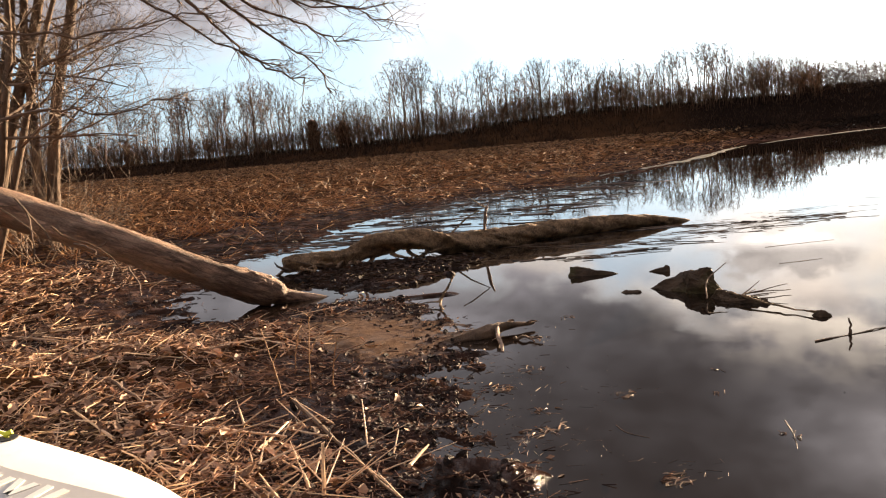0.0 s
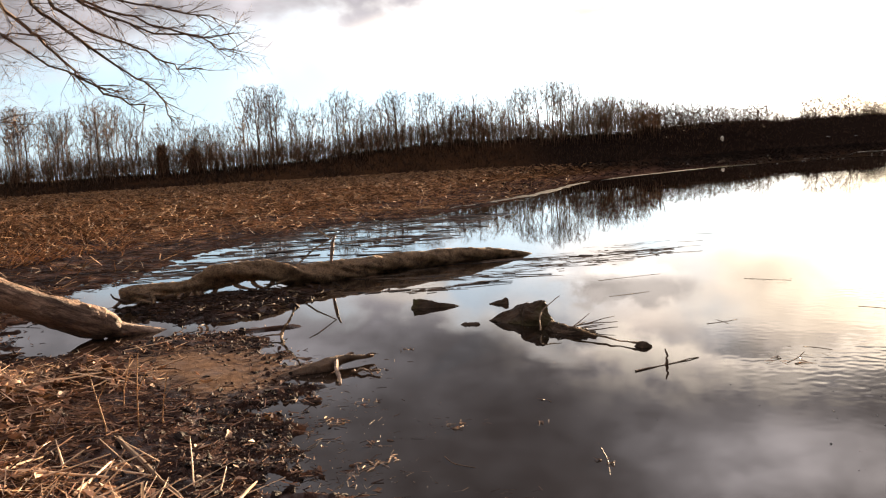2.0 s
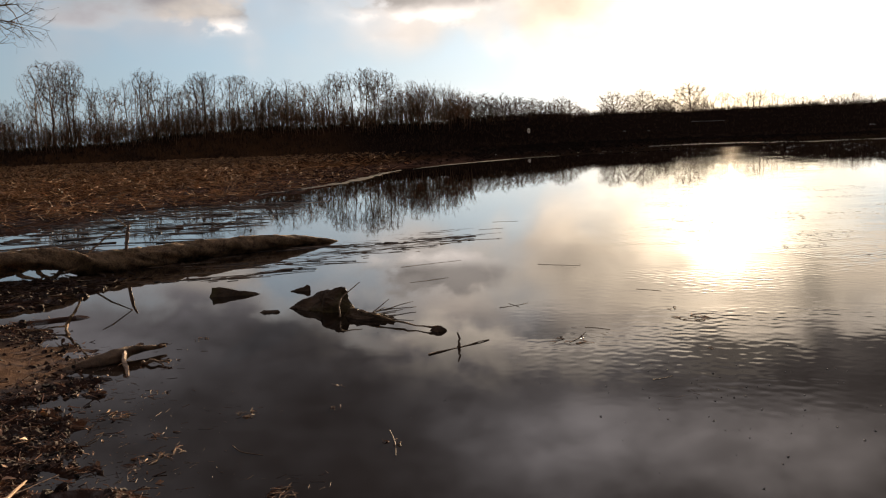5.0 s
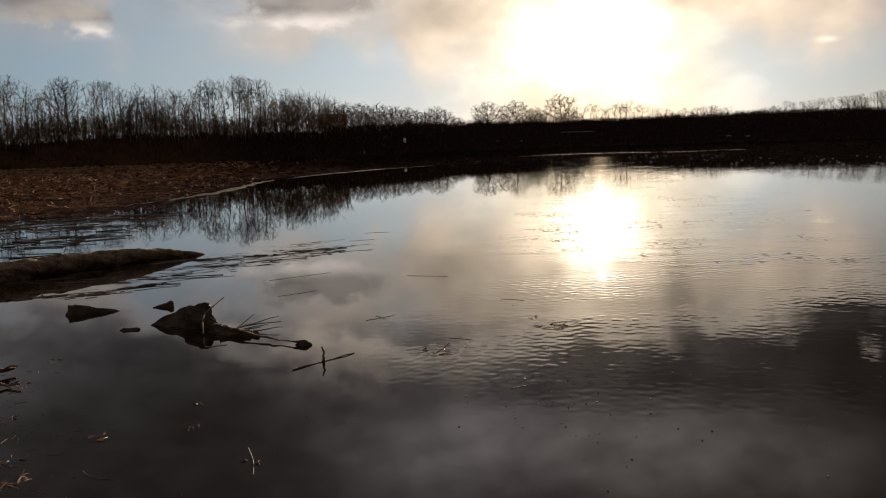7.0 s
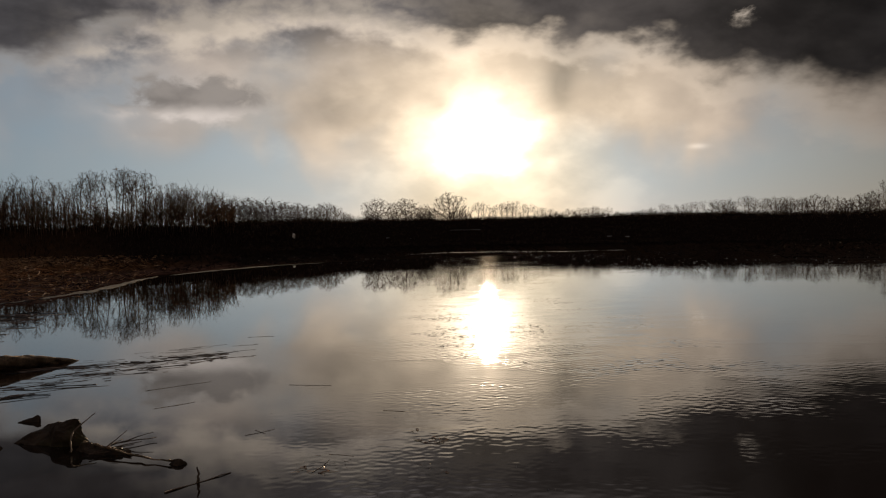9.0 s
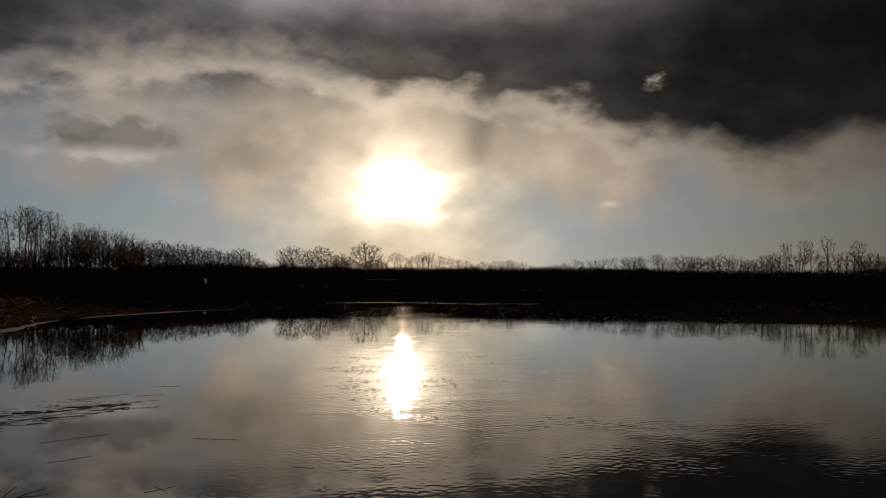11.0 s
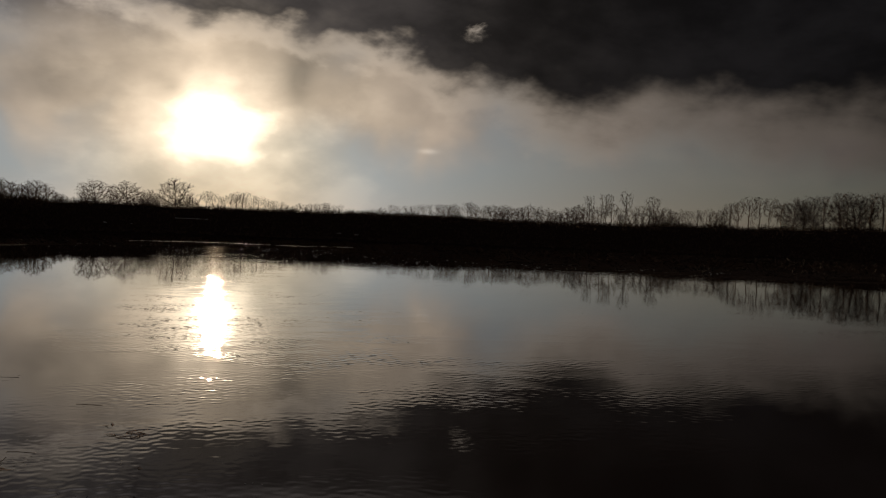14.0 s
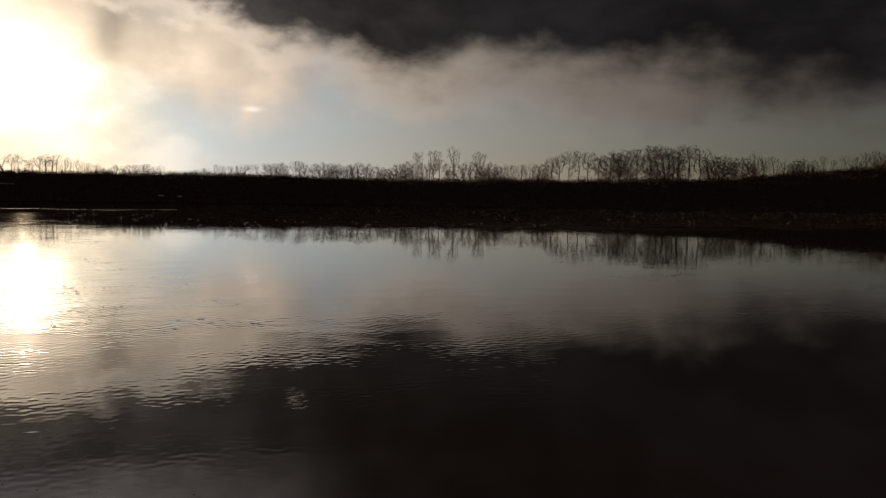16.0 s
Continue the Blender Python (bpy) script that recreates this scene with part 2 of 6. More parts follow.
# ---- materials ----
def material(name, dark, light, scale=3.0, rough=(0.7, 0.9), bump=0.3, fine=12.0, island=0.0, stretch=(1, 1, 1), specular=0.4, tone=None, axis=None, flake=0.0):
    """A two-scale mottled surface; island: how far loose pieces differ from one another."""
    mat = bpy.data.materials.new(name)
    mat.use_nodes = True
    n = Nodes(mat.node_tree)
    place = n.vec("MULTIPLY", n.add("ShaderNodeTexCoord").outputs["Object"], stretch)
    if axis:
        a = Vector(axis).normalized()
        b, c = a.orthogonal().normalized(), a.cross(a.orthogonal().normalized())
        at = n.add("ShaderNodeTexCoord").outputs["Object"]
        place = n.combine(n.math("MULTIPLY", n.vec("DOT_PRODUCT", at, tuple(a)), 0.13), n.vec("DOT_PRODUCT", at, tuple(b)), n.vec("DOT_PRODUCT", at, tuple(c)))
    broad = n.noise(place, scale, 5.0, 0.6)
    grain = n.noise(place, scale * fine, 5.0, 0.65)
    mixed = n.math("ADD", n.math("MULTIPLY", broad, 0.6), n.math("MULTIPLY", grain, 0.4))
    if island:
        loose = n.add("ShaderNodeNewGeometry").outputs["Random Per Island"]
        mixed = n.math("ADD", n.math("MULTIPLY", mixed, 1.0 - island), n.math("MULTIPLY", loose, island))
    factor = n.step(mixed, 0.3, 0.7) if not island else n.step(mixed, 0.12, 0.88)
    colour = n.mix(factor, dark, light)
    if tone:
        colour = n.mix(n.step(n.noise(place, scale * 0.35, 3.0), 0.5, 0.7), colour, tone)
    if flake:
        # plates of loose bark with dark cracks between them
        cell = n.add("ShaderNodeTexVoronoi")
        cell.feature = "DISTANCE_TO_EDGE"
        n.put(cell.inputs["Vector"], n.vec("ADD", place, n.vec("SCALE", n.combine(broad, grain, broad))))
        cell.inputs["Scale"].default_value = flake
        crack = n.step(n.math("ADD", cell.outputs["Distance"], n.math("MULTIPLY", n.math("SUBTRACT", grain, 0.5), 0.25)), 0.0, 0.16)
        colour = n.mix(n.math("MULTIPLY", n.math("SUBTRACT", 1.0, crack), 0.5), colour, tuple(c * 0.5 for c in dark))
        mixed = n.math("ADD", mixed, n.math("MULTIPLY", crack, 0.35))
    shader = n.add("ShaderNodeBsdfPrincipled")
    n.put(shader.inputs["Base Color"], colour)
    n.put(shader.inputs["Roughness"], n.step(grain, 0.25, 0.75, rough[0], rough[1]))
    n.put(shader.inputs["Specular IOR Level"], specular)
    if bump:
        b = n.add("ShaderNodeBump")
        n.put(b.inputs["Height"], mixed if not island else grain)
        b.inputs["Strength"].default_value = bump
        b.inputs["Distance"].default_value = 0.3 / scale
        n.tree.links.new(b.outputs[0], shader.inputs["Normal"])
    n.tree.links.new(shader.outputs[0], n.add("ShaderNodeOutputMaterial").inputs[0])
    return mat


def ground_material():
    """Wet mud at the water's edge, brown litter where the ground is higher and dry."""
    mat = bpy.data.materials.new("earth")
    mat.use_nodes = True
    n = Nodes(mat.node_tree)
    place = n.add("ShaderNodeTexCoord").outputs["Object"]
    height = n.separate(place)[2]
    broad, grain, far = n.noise(place, 1.3, 6.0, 0.65), n.noise(place, 14.0, 6.0, 0.7), n.noise(place, 0.12, 5.0, 0.6)
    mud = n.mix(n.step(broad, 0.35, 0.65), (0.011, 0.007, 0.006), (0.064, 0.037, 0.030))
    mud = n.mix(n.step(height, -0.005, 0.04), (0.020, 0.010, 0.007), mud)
    # backlit shade of the far right shore, painted in as darker mud
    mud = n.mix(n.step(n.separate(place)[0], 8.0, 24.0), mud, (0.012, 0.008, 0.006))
    # a flat of paler silt beside the leaning trunk
    sx, sy, sz = n.separate(n.vec("ADD", place, n.vec("SCALE", n.combine(n.math("SUBTRACT", broad, 0.5), n.math("SUBTRACT", grain, 0.5), 0.0))))
    u = n.math("DIVIDE", n.math("ADD", n.math("ADD", sx, 1.62), n.math("MULTIPLY", n.math("SUBTRACT", sy, 6.6), 0.30)), 0.72)
    v = n.math("DIVIDE", n.math("SUBTRACT", sy, 6.75), 0.92)
    silt = n.step(n.math("ADD", n.math("MULTIPLY", u, u), n.math("MULTIPLY", v, v)), 0.7, 1.25, 0.9, 0.0)
    mud = n.mix(silt, mud, n.mix(n.step(grain, 0.35, 0.65), (0.070, 0.044, 0.031), (0.135, 0.088, 0.062)))
    litter = n.mix(n.step(grain, 0.3, 0.7), (0.014, 0.007, 0.004), (0.085, 0.042, 0.020))
    litter = n.mix(n.step(far, 0.35, 0.7), litter, (0.034, 0.017, 0.009))
    # the same painted shade over the litter, rising with x
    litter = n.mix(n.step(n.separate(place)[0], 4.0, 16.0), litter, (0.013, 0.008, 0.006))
    dry = n.math("MULTIPLY", n.step(n.math("ADD", height, n.math("MULTIPLY", n.math("SUBTRACT", broad, 0.5), 0.16)), 0.07, 0.17), n.math("SUBTRACT", 1.0, silt))
    b = n.add("ShaderNodeBump")
    n.put(b.inputs["Height"], n.math("ADD", n.math("MULTIPLY", grain, 0.5), n.noise(place, 45.0, 5.0, 0.7)))
    b.inputs["Strength"].default_value, b.inputs["Distance"].default_value = 0.8, 0.02
    earth = n.add("ShaderNodeBsdfDiffuse")
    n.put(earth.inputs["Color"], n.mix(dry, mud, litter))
    n.put(earth.inputs["Normal"], b.outputs[0])
    gloss = n.add("ShaderNodeBsdfGlossy")
    gloss.inputs["Roughness"].default_value = 0.22
    n.put(gloss.inputs["Normal"], b.outputs[0])
    # the film of water on the mud lies in patches
    film = n.math("MULTIPLY", n.math("SUBTRACT", 1.0, dry), n.math("MULTIPLY", n.step(n.noise(place, 5.0, 5.0, 0.7), 0.45, 0.68, 0.0, 0.11), n.step(n.separate(place)[1], 22.0, 45.0, 1.0, 0.0)))
    both = n.add("ShaderNodeMixShader")
    n.put(both.inputs[0], film)
    n.tree.links.new(earth.outputs[0], both.inputs[1])
    n.tree.links.new(gloss.outputs[0], both.inputs[2])
    n.tree.links.new(both.outputs[0], n.add("ShaderNodeOutputMaterial").inputs[0])
    return mat


def water_material():
    """Still brown water; cat's-paw ripples lie in patches out from the shore."""
    mat = bpy.data.materials.new("pond_water")
    mat.use_nodes = True
    n = Nodes(mat.node_tree)
    place = n.add("ShaderNodeTexCoord").outputs["Object"]
    turn = n.add("ShaderNodeVectorRotate")
    turn.rotation_type = "Z_AXIS"
    n.put(turn.inputs["Vector"], n.vec("ADD", place, (100.0, 60.0, 0.0)))
    turn.inputs["Angle"].default_value = radians(27)
    along = turn.outputs[0]
    x, y, z = n.separate(along)
    # short-crested wavelets: many small waves that run within a wide fan of directions
    drift = n.math("MULTIPLY", n.noise(along, 0.9, 2.0, 0.5), 14.0)
    total = None
    for k in range(10):
        heading, length = radians(-58 + 116 * ((k * 7) % 10) / 9), 0.075 + 0.011 * k
        number = 2 * math.pi / length
        phase = n.math("ADD", n.vec("DOT_PRODUCT", along, (math.sin(heading) * number, math.cos(heading) * number, 0.0)), n.math("MULTIPLY_ADD", drift, 0.5 + 0.13 * k, k * 1.7))
        crest = n.math("MULTIPLY", n.math("SINE", phase), 0.0058 / number)
        total = crest if total is None else n.math("ADD", total, crest)
    swell = n.math("MULTIPLY", n.noise(n.vec("MULTIPLY", along, (1.2, 1.5, 1.0)), 1.0, 1.0, 0.4, 0.3), 0.0032)
    gust = n.step(n.noise(along, 1.1, 2.0, 0.5), 0.36, 0.64, 0.3, 1.0)
    patch = n.noise(n.vec("MULTIPLY", along, (0.28, 0.5, 1.0)), 1.0, 3.0, 0.55, 0.4)
    lane = n.math("MULTIPLY", n.math("MULTIPLY", n.step(x, -1.5, 0.6), n.step(x, 3.2, 7.5, 1.0, 0.25)), n.math("MULTIPLY", n.step(y, 4.4, 6.4), n.step(y, 12.0, 30.0, 1.0, 0.3)))
    zone = n.math("ADD", 0.015, n.math("MULTIPLY", lane, n.step(patch, 0.36, 0.62, 0.05, 1.0)))
    wave = n.math("MULTIPLY", n.math("ADD", n.math("MULTIPLY", n.math("MULTIPLY", total, gust), n.step(y, 6.0, 12.0, 1.0, 2.4)), n.math("MULTIPLY", swell, n.step(y, 6.0, 11.0, 1.0, 1.4))), zone)
    b = n.add("ShaderNodeBump")
    n.put(b.inputs["Height"], wave)
    b.inputs["Strength"].default_value, b.inputs["Distance"].default_value = 1.0, 1.0
    shader = n.add("ShaderNodeBsdfPrincipled")
    n.put(shader.inputs["Base Color"], n.mix(n.noise(place, 0.6, 4.0, 0.6), (0.007, 0.0043, 0.003), (0.014, 0.0088, 0.006)))
    shader.inputs["Roughness"].default_value = 0.015
    shader.inputs["IOR"].default_value = 1.333
    n.tree.links.new(b.outputs[0], shader.inputs["Normal"])
    n.tree.links.new(shader.outputs[0], n.add("ShaderNodeOutputMaterial").inputs[0])
    return mat


M_EARTH, M_WATER = ground_material(), water_material()
M_STRAW = material("straw", (0.12, 0.052, 0.028), (0.84, 0.59, 0.385), 8.0, (0.45, 0.7), 0.1, island=0.92, specular=0.25)
M_LITTER = material("litter", (0.026, 0.012, 0.009), (0.30, 0.168, 0.108), 8.0, (0.5, 0.8), 0.1, island=0.9, specular=0.15)
M_REED = material("reed", (0.054, 0.024, 0.011), (0.44, 0.235, 0.110), 0.4, (0.5, 0.75), 0.0, island=0.8, specular=0.15)
M_LEAF = material("dead_leaf", (0.06, 0.027, 0.016), (0.47, 0.28, 0.175), 14.0, (0.5, 0.75), 0.3, island=0.85, specular=0.2)
M_CLOD = material("mud_clod", (0.008, 0.005, 0.004), (0.060, 0.035, 0.027), 9.0, (0.5, 0.8), 0.6, island=0.6, specular=0.10)
M_BARE = material("bare_wood", (0.08, 0.042, 0.028), (0.50, 0.31, 0.21), 12.0, (0.5, 0.8), 1.0, 4.0, tone=(0.50, 0.34, 0.25), axis=(-0.83, -0.40, 0.42), specular=0.25, flake=9.0)
M_MOSSY = material("mossy_wood", (0.055, 0.031, 0.017), (0.66, 0.42, 0.24), 9.0, (0.6, 0.9), 1.0, 5.0, tone=(0.20, 0.125, 0.06), specular=0.2, flake=14.0)
M_STUB = material("weathered_stub", (0.015, 0.010, 0.007), (0.42, 0.29, 0.21), 30.0, (0.6, 0.85), 1.0, 3.0, specular=0.2)
M_BARK = material("bark", (0.045, 0.028, 0.018), (0.20, 0.125, 0.078), 3.0, (0.75, 0.95), 0.6, 6.0, stretch=(4, 4, 1))
M_FARBARK = material("grey_bark", (0.045, 0.031, 0.024), (0.17, 0.115, 0.085), 0.5, (0.8, 0.95), 0.0, specular=0.1)
M_TWIG = material("twig", (0.05, 0.032, 0.022), (0.17, 0.105, 0.065), 2.0, (0.7, 0.9), 0.0, island=0.5)
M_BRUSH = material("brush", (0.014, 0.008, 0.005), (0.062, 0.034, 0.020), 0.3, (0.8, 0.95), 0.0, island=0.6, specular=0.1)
M_SAPLING = material("sapling", (0.045, 0.026, 0.016), (0.16, 0.09, 0.052), 0.3, (0.8, 0.95), 0.0, island=0.6, specular=0.1)
# reed colour darkened to imitate backlit shade across the water
M_SHADED_REED = material("sedge", (0.005, 0.0036, 0.003), (0.020, 0.012, 0.008), 0.3, (0.8, 0.95), 0.0, island=0.6, specular=0.08)
M_RUST = material("rusty_foliage", (0.045, 0.022, 0.012), (0.17, 0.085, 0.045), 0.6, (0.8, 0.95), 0.0, island=0.5, specular=0.1)
M_STONE = material("stone", (0.012, 0.008, 0.005), (0.075, 0.045, 0.027), 7.0, (0.6, 0.9), 1.0, 6.0, specular=0.15, tone=(0.055, 0.045, 0.018))
M_BOARD = material("board_shell", (0.74, 0.72, 0.66), (0.80, 0.78, 0.72), 3.0, (0.3, 0.42), 0.03)
M_BAND = material("grey_band", (0.40, 0.39, 0.38), (0.46, 0.45, 0.43), 3.0, (0.3, 0.42), 0.03)
M_BLACK = material("black_rubber", (0.012, 0.012, 0.012), (0.03, 0.03, 0.03), 6.0, (0.4, 0.6), 0.1)
M_CORD = material("yellow_cord", (0.40, 0.44, 0.03), (0.55, 0.60, 0.05), 30.0, (0.5, 0.7), 0.2)
M_METAL = material("roof_metal", (0.30, 0.30, 0.30), (0.42, 0.42, 0.42), 1.0, (0.3, 0.45), 0.0, specular=0.6)
M_ICE = material("wet_ice", (0.06, 0.055, 0.05), (0.20, 0.19, 0.18), 1.5, (0.06, 0.2), 0.15, specular=0.5)
M_SHEET = material("dull_ice", (0.035, 0.034, 0.034), (0.115, 0.112, 0.112), 0.8, (0.85, 0.98), 0.2, specular=0.02)
# whitish colour that paints the glint of water under the far shore
M_GLINT = material("pale_glint", (0.35, 0.34, 0.33), (0.60, 0.59, 0.58), 0.8, (0.80, 0.92), 0.0, specular=0.25)
M_STRAND = material("wet_reed", (0.014, 0.008, 0.005), (0.16, 0.09, 0.052), 0.6, (0.4, 0.7), 0.0, island=0.85, specular=0.25)
M_WHITE = material("white_float", (0.74, 0.73, 0.71), (0.84, 0.83, 0.81), 2.0, (0.12, 0.2), 0.0, specular=0.8)
tree = M_WHITE.node_tree
lit, both = tree.nodes.new("ShaderNodeBsdfTranslucent"), tree.nodes.new("ShaderNodeMixShader")
lit.inputs["Color"].default_value, both.inputs[0].default_value = (0.9, 0.88, 0.84, 1), 0.7
tree.links.new(tree.nodes["Principled BSDF"].outputs[0], both.inputs[1])
tree.links.new(lit.outputs[0], both.inputs[2])
tree.links.new(both.outputs[0], tree.nodes["Material Output"].inputs[0])


# ---- geometry helpers ----
class Geo:
    """Gathers points and faces of one mesh."""

    def __init__(self):
        self.v, self.f = [], []

    def tube(self, path, radii, sides=6, cap=True, jitter=0.0):
        path = [Vector(p) for p in path]
        first = len(self.v)
        way = (path[1] - path[0]).normalized()
        side = way.orthogonal().normalized()
        for i, p in enumerate(path):
            step = (path[min(i + 1, len(path) - 1)] - path[max(i - 1, 0)]).normalized()
            side = (side - step * side.dot(step))
            side = side.normalized() if side.length > 1e-6 else step.orthogonal().normalized()
            up = step.cross(side)
            for k in range(sides):
                a = 2 * math.pi * k / sides
                r = radii[i] * (1 + (jitter * (noise.noise(p * 3.1 + Vector((math.cos(a), math.sin(a), 0)) * 1.3) + 0.45 * noise.noise(p * 11 + Vector((math.cos(a), math.sin(a), 0)) * 3.5)) if jitter else 0))
                self.v.append(tuple(p + side * (math.cos(a) * r) + up * (math.sin(a) * r)))
        for i in range(len(path) - 1):
            for k in range(sides):
                a, b = first + i * sides + k, first + i * sides + (k + 1) % sides
                self.f.append((a, b, b + sides, a + sides))
        if cap:
            self.f.append(tuple(first + k for k in reversed(range(sides))))
            self.f.append(tuple(first + (len(path) - 1) * sides + k for k in range(sides)))

    def blade(self, base, tip, width, bend=None):
        """A thin folded leaf of grass with a ridge, so that it has a front and a back."""
        a, b = Vector(base), Vector(tip)
        side = (b - a).cross(Vector((random.uniform(-1, 1), random.uniform(-1, 1), 0.4)))
        side = side.normalized() * width if side.length > 1e-6 else Vector((width, 0, 0))
        ridge = (b - a).cross(side).normalized() * width * 0.5
        mid = (a + b) / 2 + (bend or Vector((0, 0, 0)))
        k = len(self.v)
        self.v += [tuple(a - side), tuple(a + ridge), tuple(a + side), tuple(mid - side * 0.8), tuple(mid + ridge), tuple(mid + side * 0.8), tuple(b)]
        self.f += [(k, k + 1, k + 4, k + 3), (k + 1, k + 2, k + 5, k + 4), (k + 3, k + 4, k + 6), (k + 4, k + 5, k + 6)]

    def straw(self, middle, way, length, radius, cap=True):
        """A three-sided straw."""
        way = Vector(way).normalized()
        s = way.orthogonal().normalized() * radius
        u = way.cross(s)
        a, b = Vector(middle) - way * length / 2, Vector(middle) + way * length / 2
        k = len(self.v)
        for p in (a, b):
            self.v += [tuple(p + s), tuple(p - s * 0.5 + u * 0.87), tuple(p - s * 0.5 - u * 0.87)]
        self.f += [(k, k + 1, k + 4, k + 3), (k + 1, k + 2, k + 5, k + 4), (k + 2, k, k + 3, k + 5)]
        if cap:
            self.f += [(k + 2, k + 1, k), (k + 3, k + 4, k + 5)]

    def leaf(self, middle, size, yaw):
        """A curled dry leaf with a ragged edge, folded along its rib."""
        turn = Euler((random.uniform(-0.9, 0.9), random.uniform(-0.9, 0.9), yaw)).to_matrix()
        k, fold, roll = len(self.v), random.uniform(0.2, 0.9), random.uniform(-1.2, 1.2)
        steps = 5
        for i in range(steps + 1):
            t = i / steps
            wide = size * 0.55 * math.sin(math.pi * (0.06 + 0.9 * t)) * random.uniform(0.6, 1.15)
            x, z = (t - 0.5) * 2 * size, roll * size * (t - 0.5) ** 2 * 2
            for p in (Vector((x, -wide, z + fold * wide)), Vector((x, 0, z)), Vector((x, wide, z + fold * wide))):
                self.v.append(tuple(Vector(middle) + turn @ p))
        for i in range(steps):
            a = k + i * 3
            self.f += [(a, a + 1, a + 4, a + 3), (a + 1, a + 2, a + 5, a + 4)]

    def lump(self, middle, size, squash=None):
        """A small uneven clod: a peak over two rings."""
        k = len(self.v)
        turn, thin = random.uniform(0, 6.28), random.uniform(0.35, 1.0)
        squash = squash or random.uniform(0.25, 0.9)
        self.v.append((middle[0], middle[1], middle[2] + size * squash * random.uniform(0.6, 1.1)))
        for ring, (wide, high) in enumerate(((0.6, 0.5), (1.0, -0.3))):
            for i in range(6):
                a = i * 1.047 + random.uniform(-0.3, 0.3)
                r = size * wide * random.uniform(0.4, 1.45)
                x, y = math.cos(a) * r, math.sin(a) * r * thin
                self.v.append((middle[0] + x * math.cos(turn) - y * math.sin(turn), middle[1] + x * math.sin(turn) + y * math.cos(turn), middle[2] + size * squash * (high + random.uniform(-0.35, 0.35))))
        for i in range(6):
            j = (i + 1) % 6
            self.f += [(k, k + 1 + i, k + 1 + j), (k + 1 + i, k + 7 + i, k + 7 + j, k + 1 + j)]

    def mesh(self, name, mat, smooth=False):
        data = bpy.data.meshes.new(name)
        data.from_pydata(self.v, [], self.f)
        data.materials.append(mat)
        if smooth:
            data.polygons.foreach_set("use_smooth", [True] * len(data.polygons))
        data.update()
        return data


def rods(p, q, r0, r1):
    """Points and faces of many three-sided rods from p to q, as arrays."""
    p, q = np.asarray(p, float), np.asarray(q, float)
    way = q - p
    way /= np.maximum(np.linalg.norm(way, axis=1), 1e-9)[:, None]
    other = np.where(np.abs(way[:, 2:3]) < 0.8, (0.0, 0.0, 1.0), (1.0, 0.0, 0.0))
    side = np.cross(way, other)
    side /= np.linalg.norm(side, axis=1)[:, None]
    up = np.cross(way, side)
    r0, r1 = np.broadcast_to(r0, len(p))[:, None], np.broadcast_to(r1, len(p))[:, None]
    rings = [base + r * (side * math.cos(a) + up * math.sin(a)) for base, r in ((p, r0), (q, r1)) for a in (0.0, 2.094, 4.189)]
    verts = np.stack(rings, 1).reshape(-1, 3)
    faces = (np.arange(len(p)) * 6)[:, None, None] + np.array([(0, 1, 4, 3), (1, 2, 5, 4), (2, 0, 3, 5)])
    return verts, faces.reshape(-1, 4)


def slivers(p, q, radius, rng):
    """Points and faces of the finest twigs: narrow blades that taper from p to q."""
    way = q - p
    side = np.cross(way, rng.normal(0, 1, way.shape))
    side *= radius / np.maximum(np.linalg.norm(side, axis=1), 1e-9)[:, None]
    verts = np.stack([p - side, p + side, q + side * 0.35, q - side * 0.35], 1).reshape(-1, 3)
    return verts, np.arange(len(p) * 4).reshape(-1, 4)


def quads(name, verts, faces, mat):
    """A mesh of four-sided faces from arrays."""
    data = bpy.data.meshes.new(name)
    data.vertices.add(len(verts))
    data.vertices.foreach_set("co", np.asarray(verts, np.float32).ravel())
    data.loops.add(len(faces) * 4)
    data.loops.foreach_set("vertex_index", np.asarray(faces, np.int32).ravel())
    data.polygons.add(len(faces))
    data.polygons.foreach_set("loop_start", np.arange(len(faces), dtype=np.int32) * 4)
    data.materials.append(mat)
    data.update(calc_edges=True)
    return data


def thing(name, label, category, place=(0, 0, 0), group="", kind=""):
    ob = new(name)
    ob.empty_display_size = 0.1
    ob.location = place
    return tagged(ob, label, category, group, kind)


def part(name, data, parent, label=""):
    ob = new(name, data)
    ob.parent = parent
    if label:
        tagged(ob, label)
    return ob


def smooth01(v):
    v = np.clip(v, 0, 1)
    return v * v * (3 - 2 * v)


# ---- shape of the land ----
LAKE = [(1.3, -2.0), (0.75, 0.8), (0.25, 2.3), (-0.32, 3.57), (-0.55, 4.13), (-0.88, 4.88), (-0.83, 5.73), (-1.0, 6.77), (-1.88, 8.43), (-2.3, 8.75),
        (-2.9, 8.1), (-3.3, 7.75), (-3.71, 7.83), (-4.2, 8.7), (-4.6, 10.2), (-4.83, 11.81), (-4.55, 13.46), (-4.48, 16.7), (-3.71, 19.8), (-2.67, 23.0),
        (-0.51, 24.0), (3.74, 33.2), (7.08, 44.3), (16.75, 56.8), (24.7, 60.9), (47.8, 68.6), (56.6, 69.6), (46.0, 60.0), (42.0, 50.0), (40.0, 31.0),
        (48.0, 21.0), (65.0, 10.0), (80.0, -10.0), (90.0, -60.0), (100.0, -300.0), (20.0, -200.0), (3.0, -60.0)]


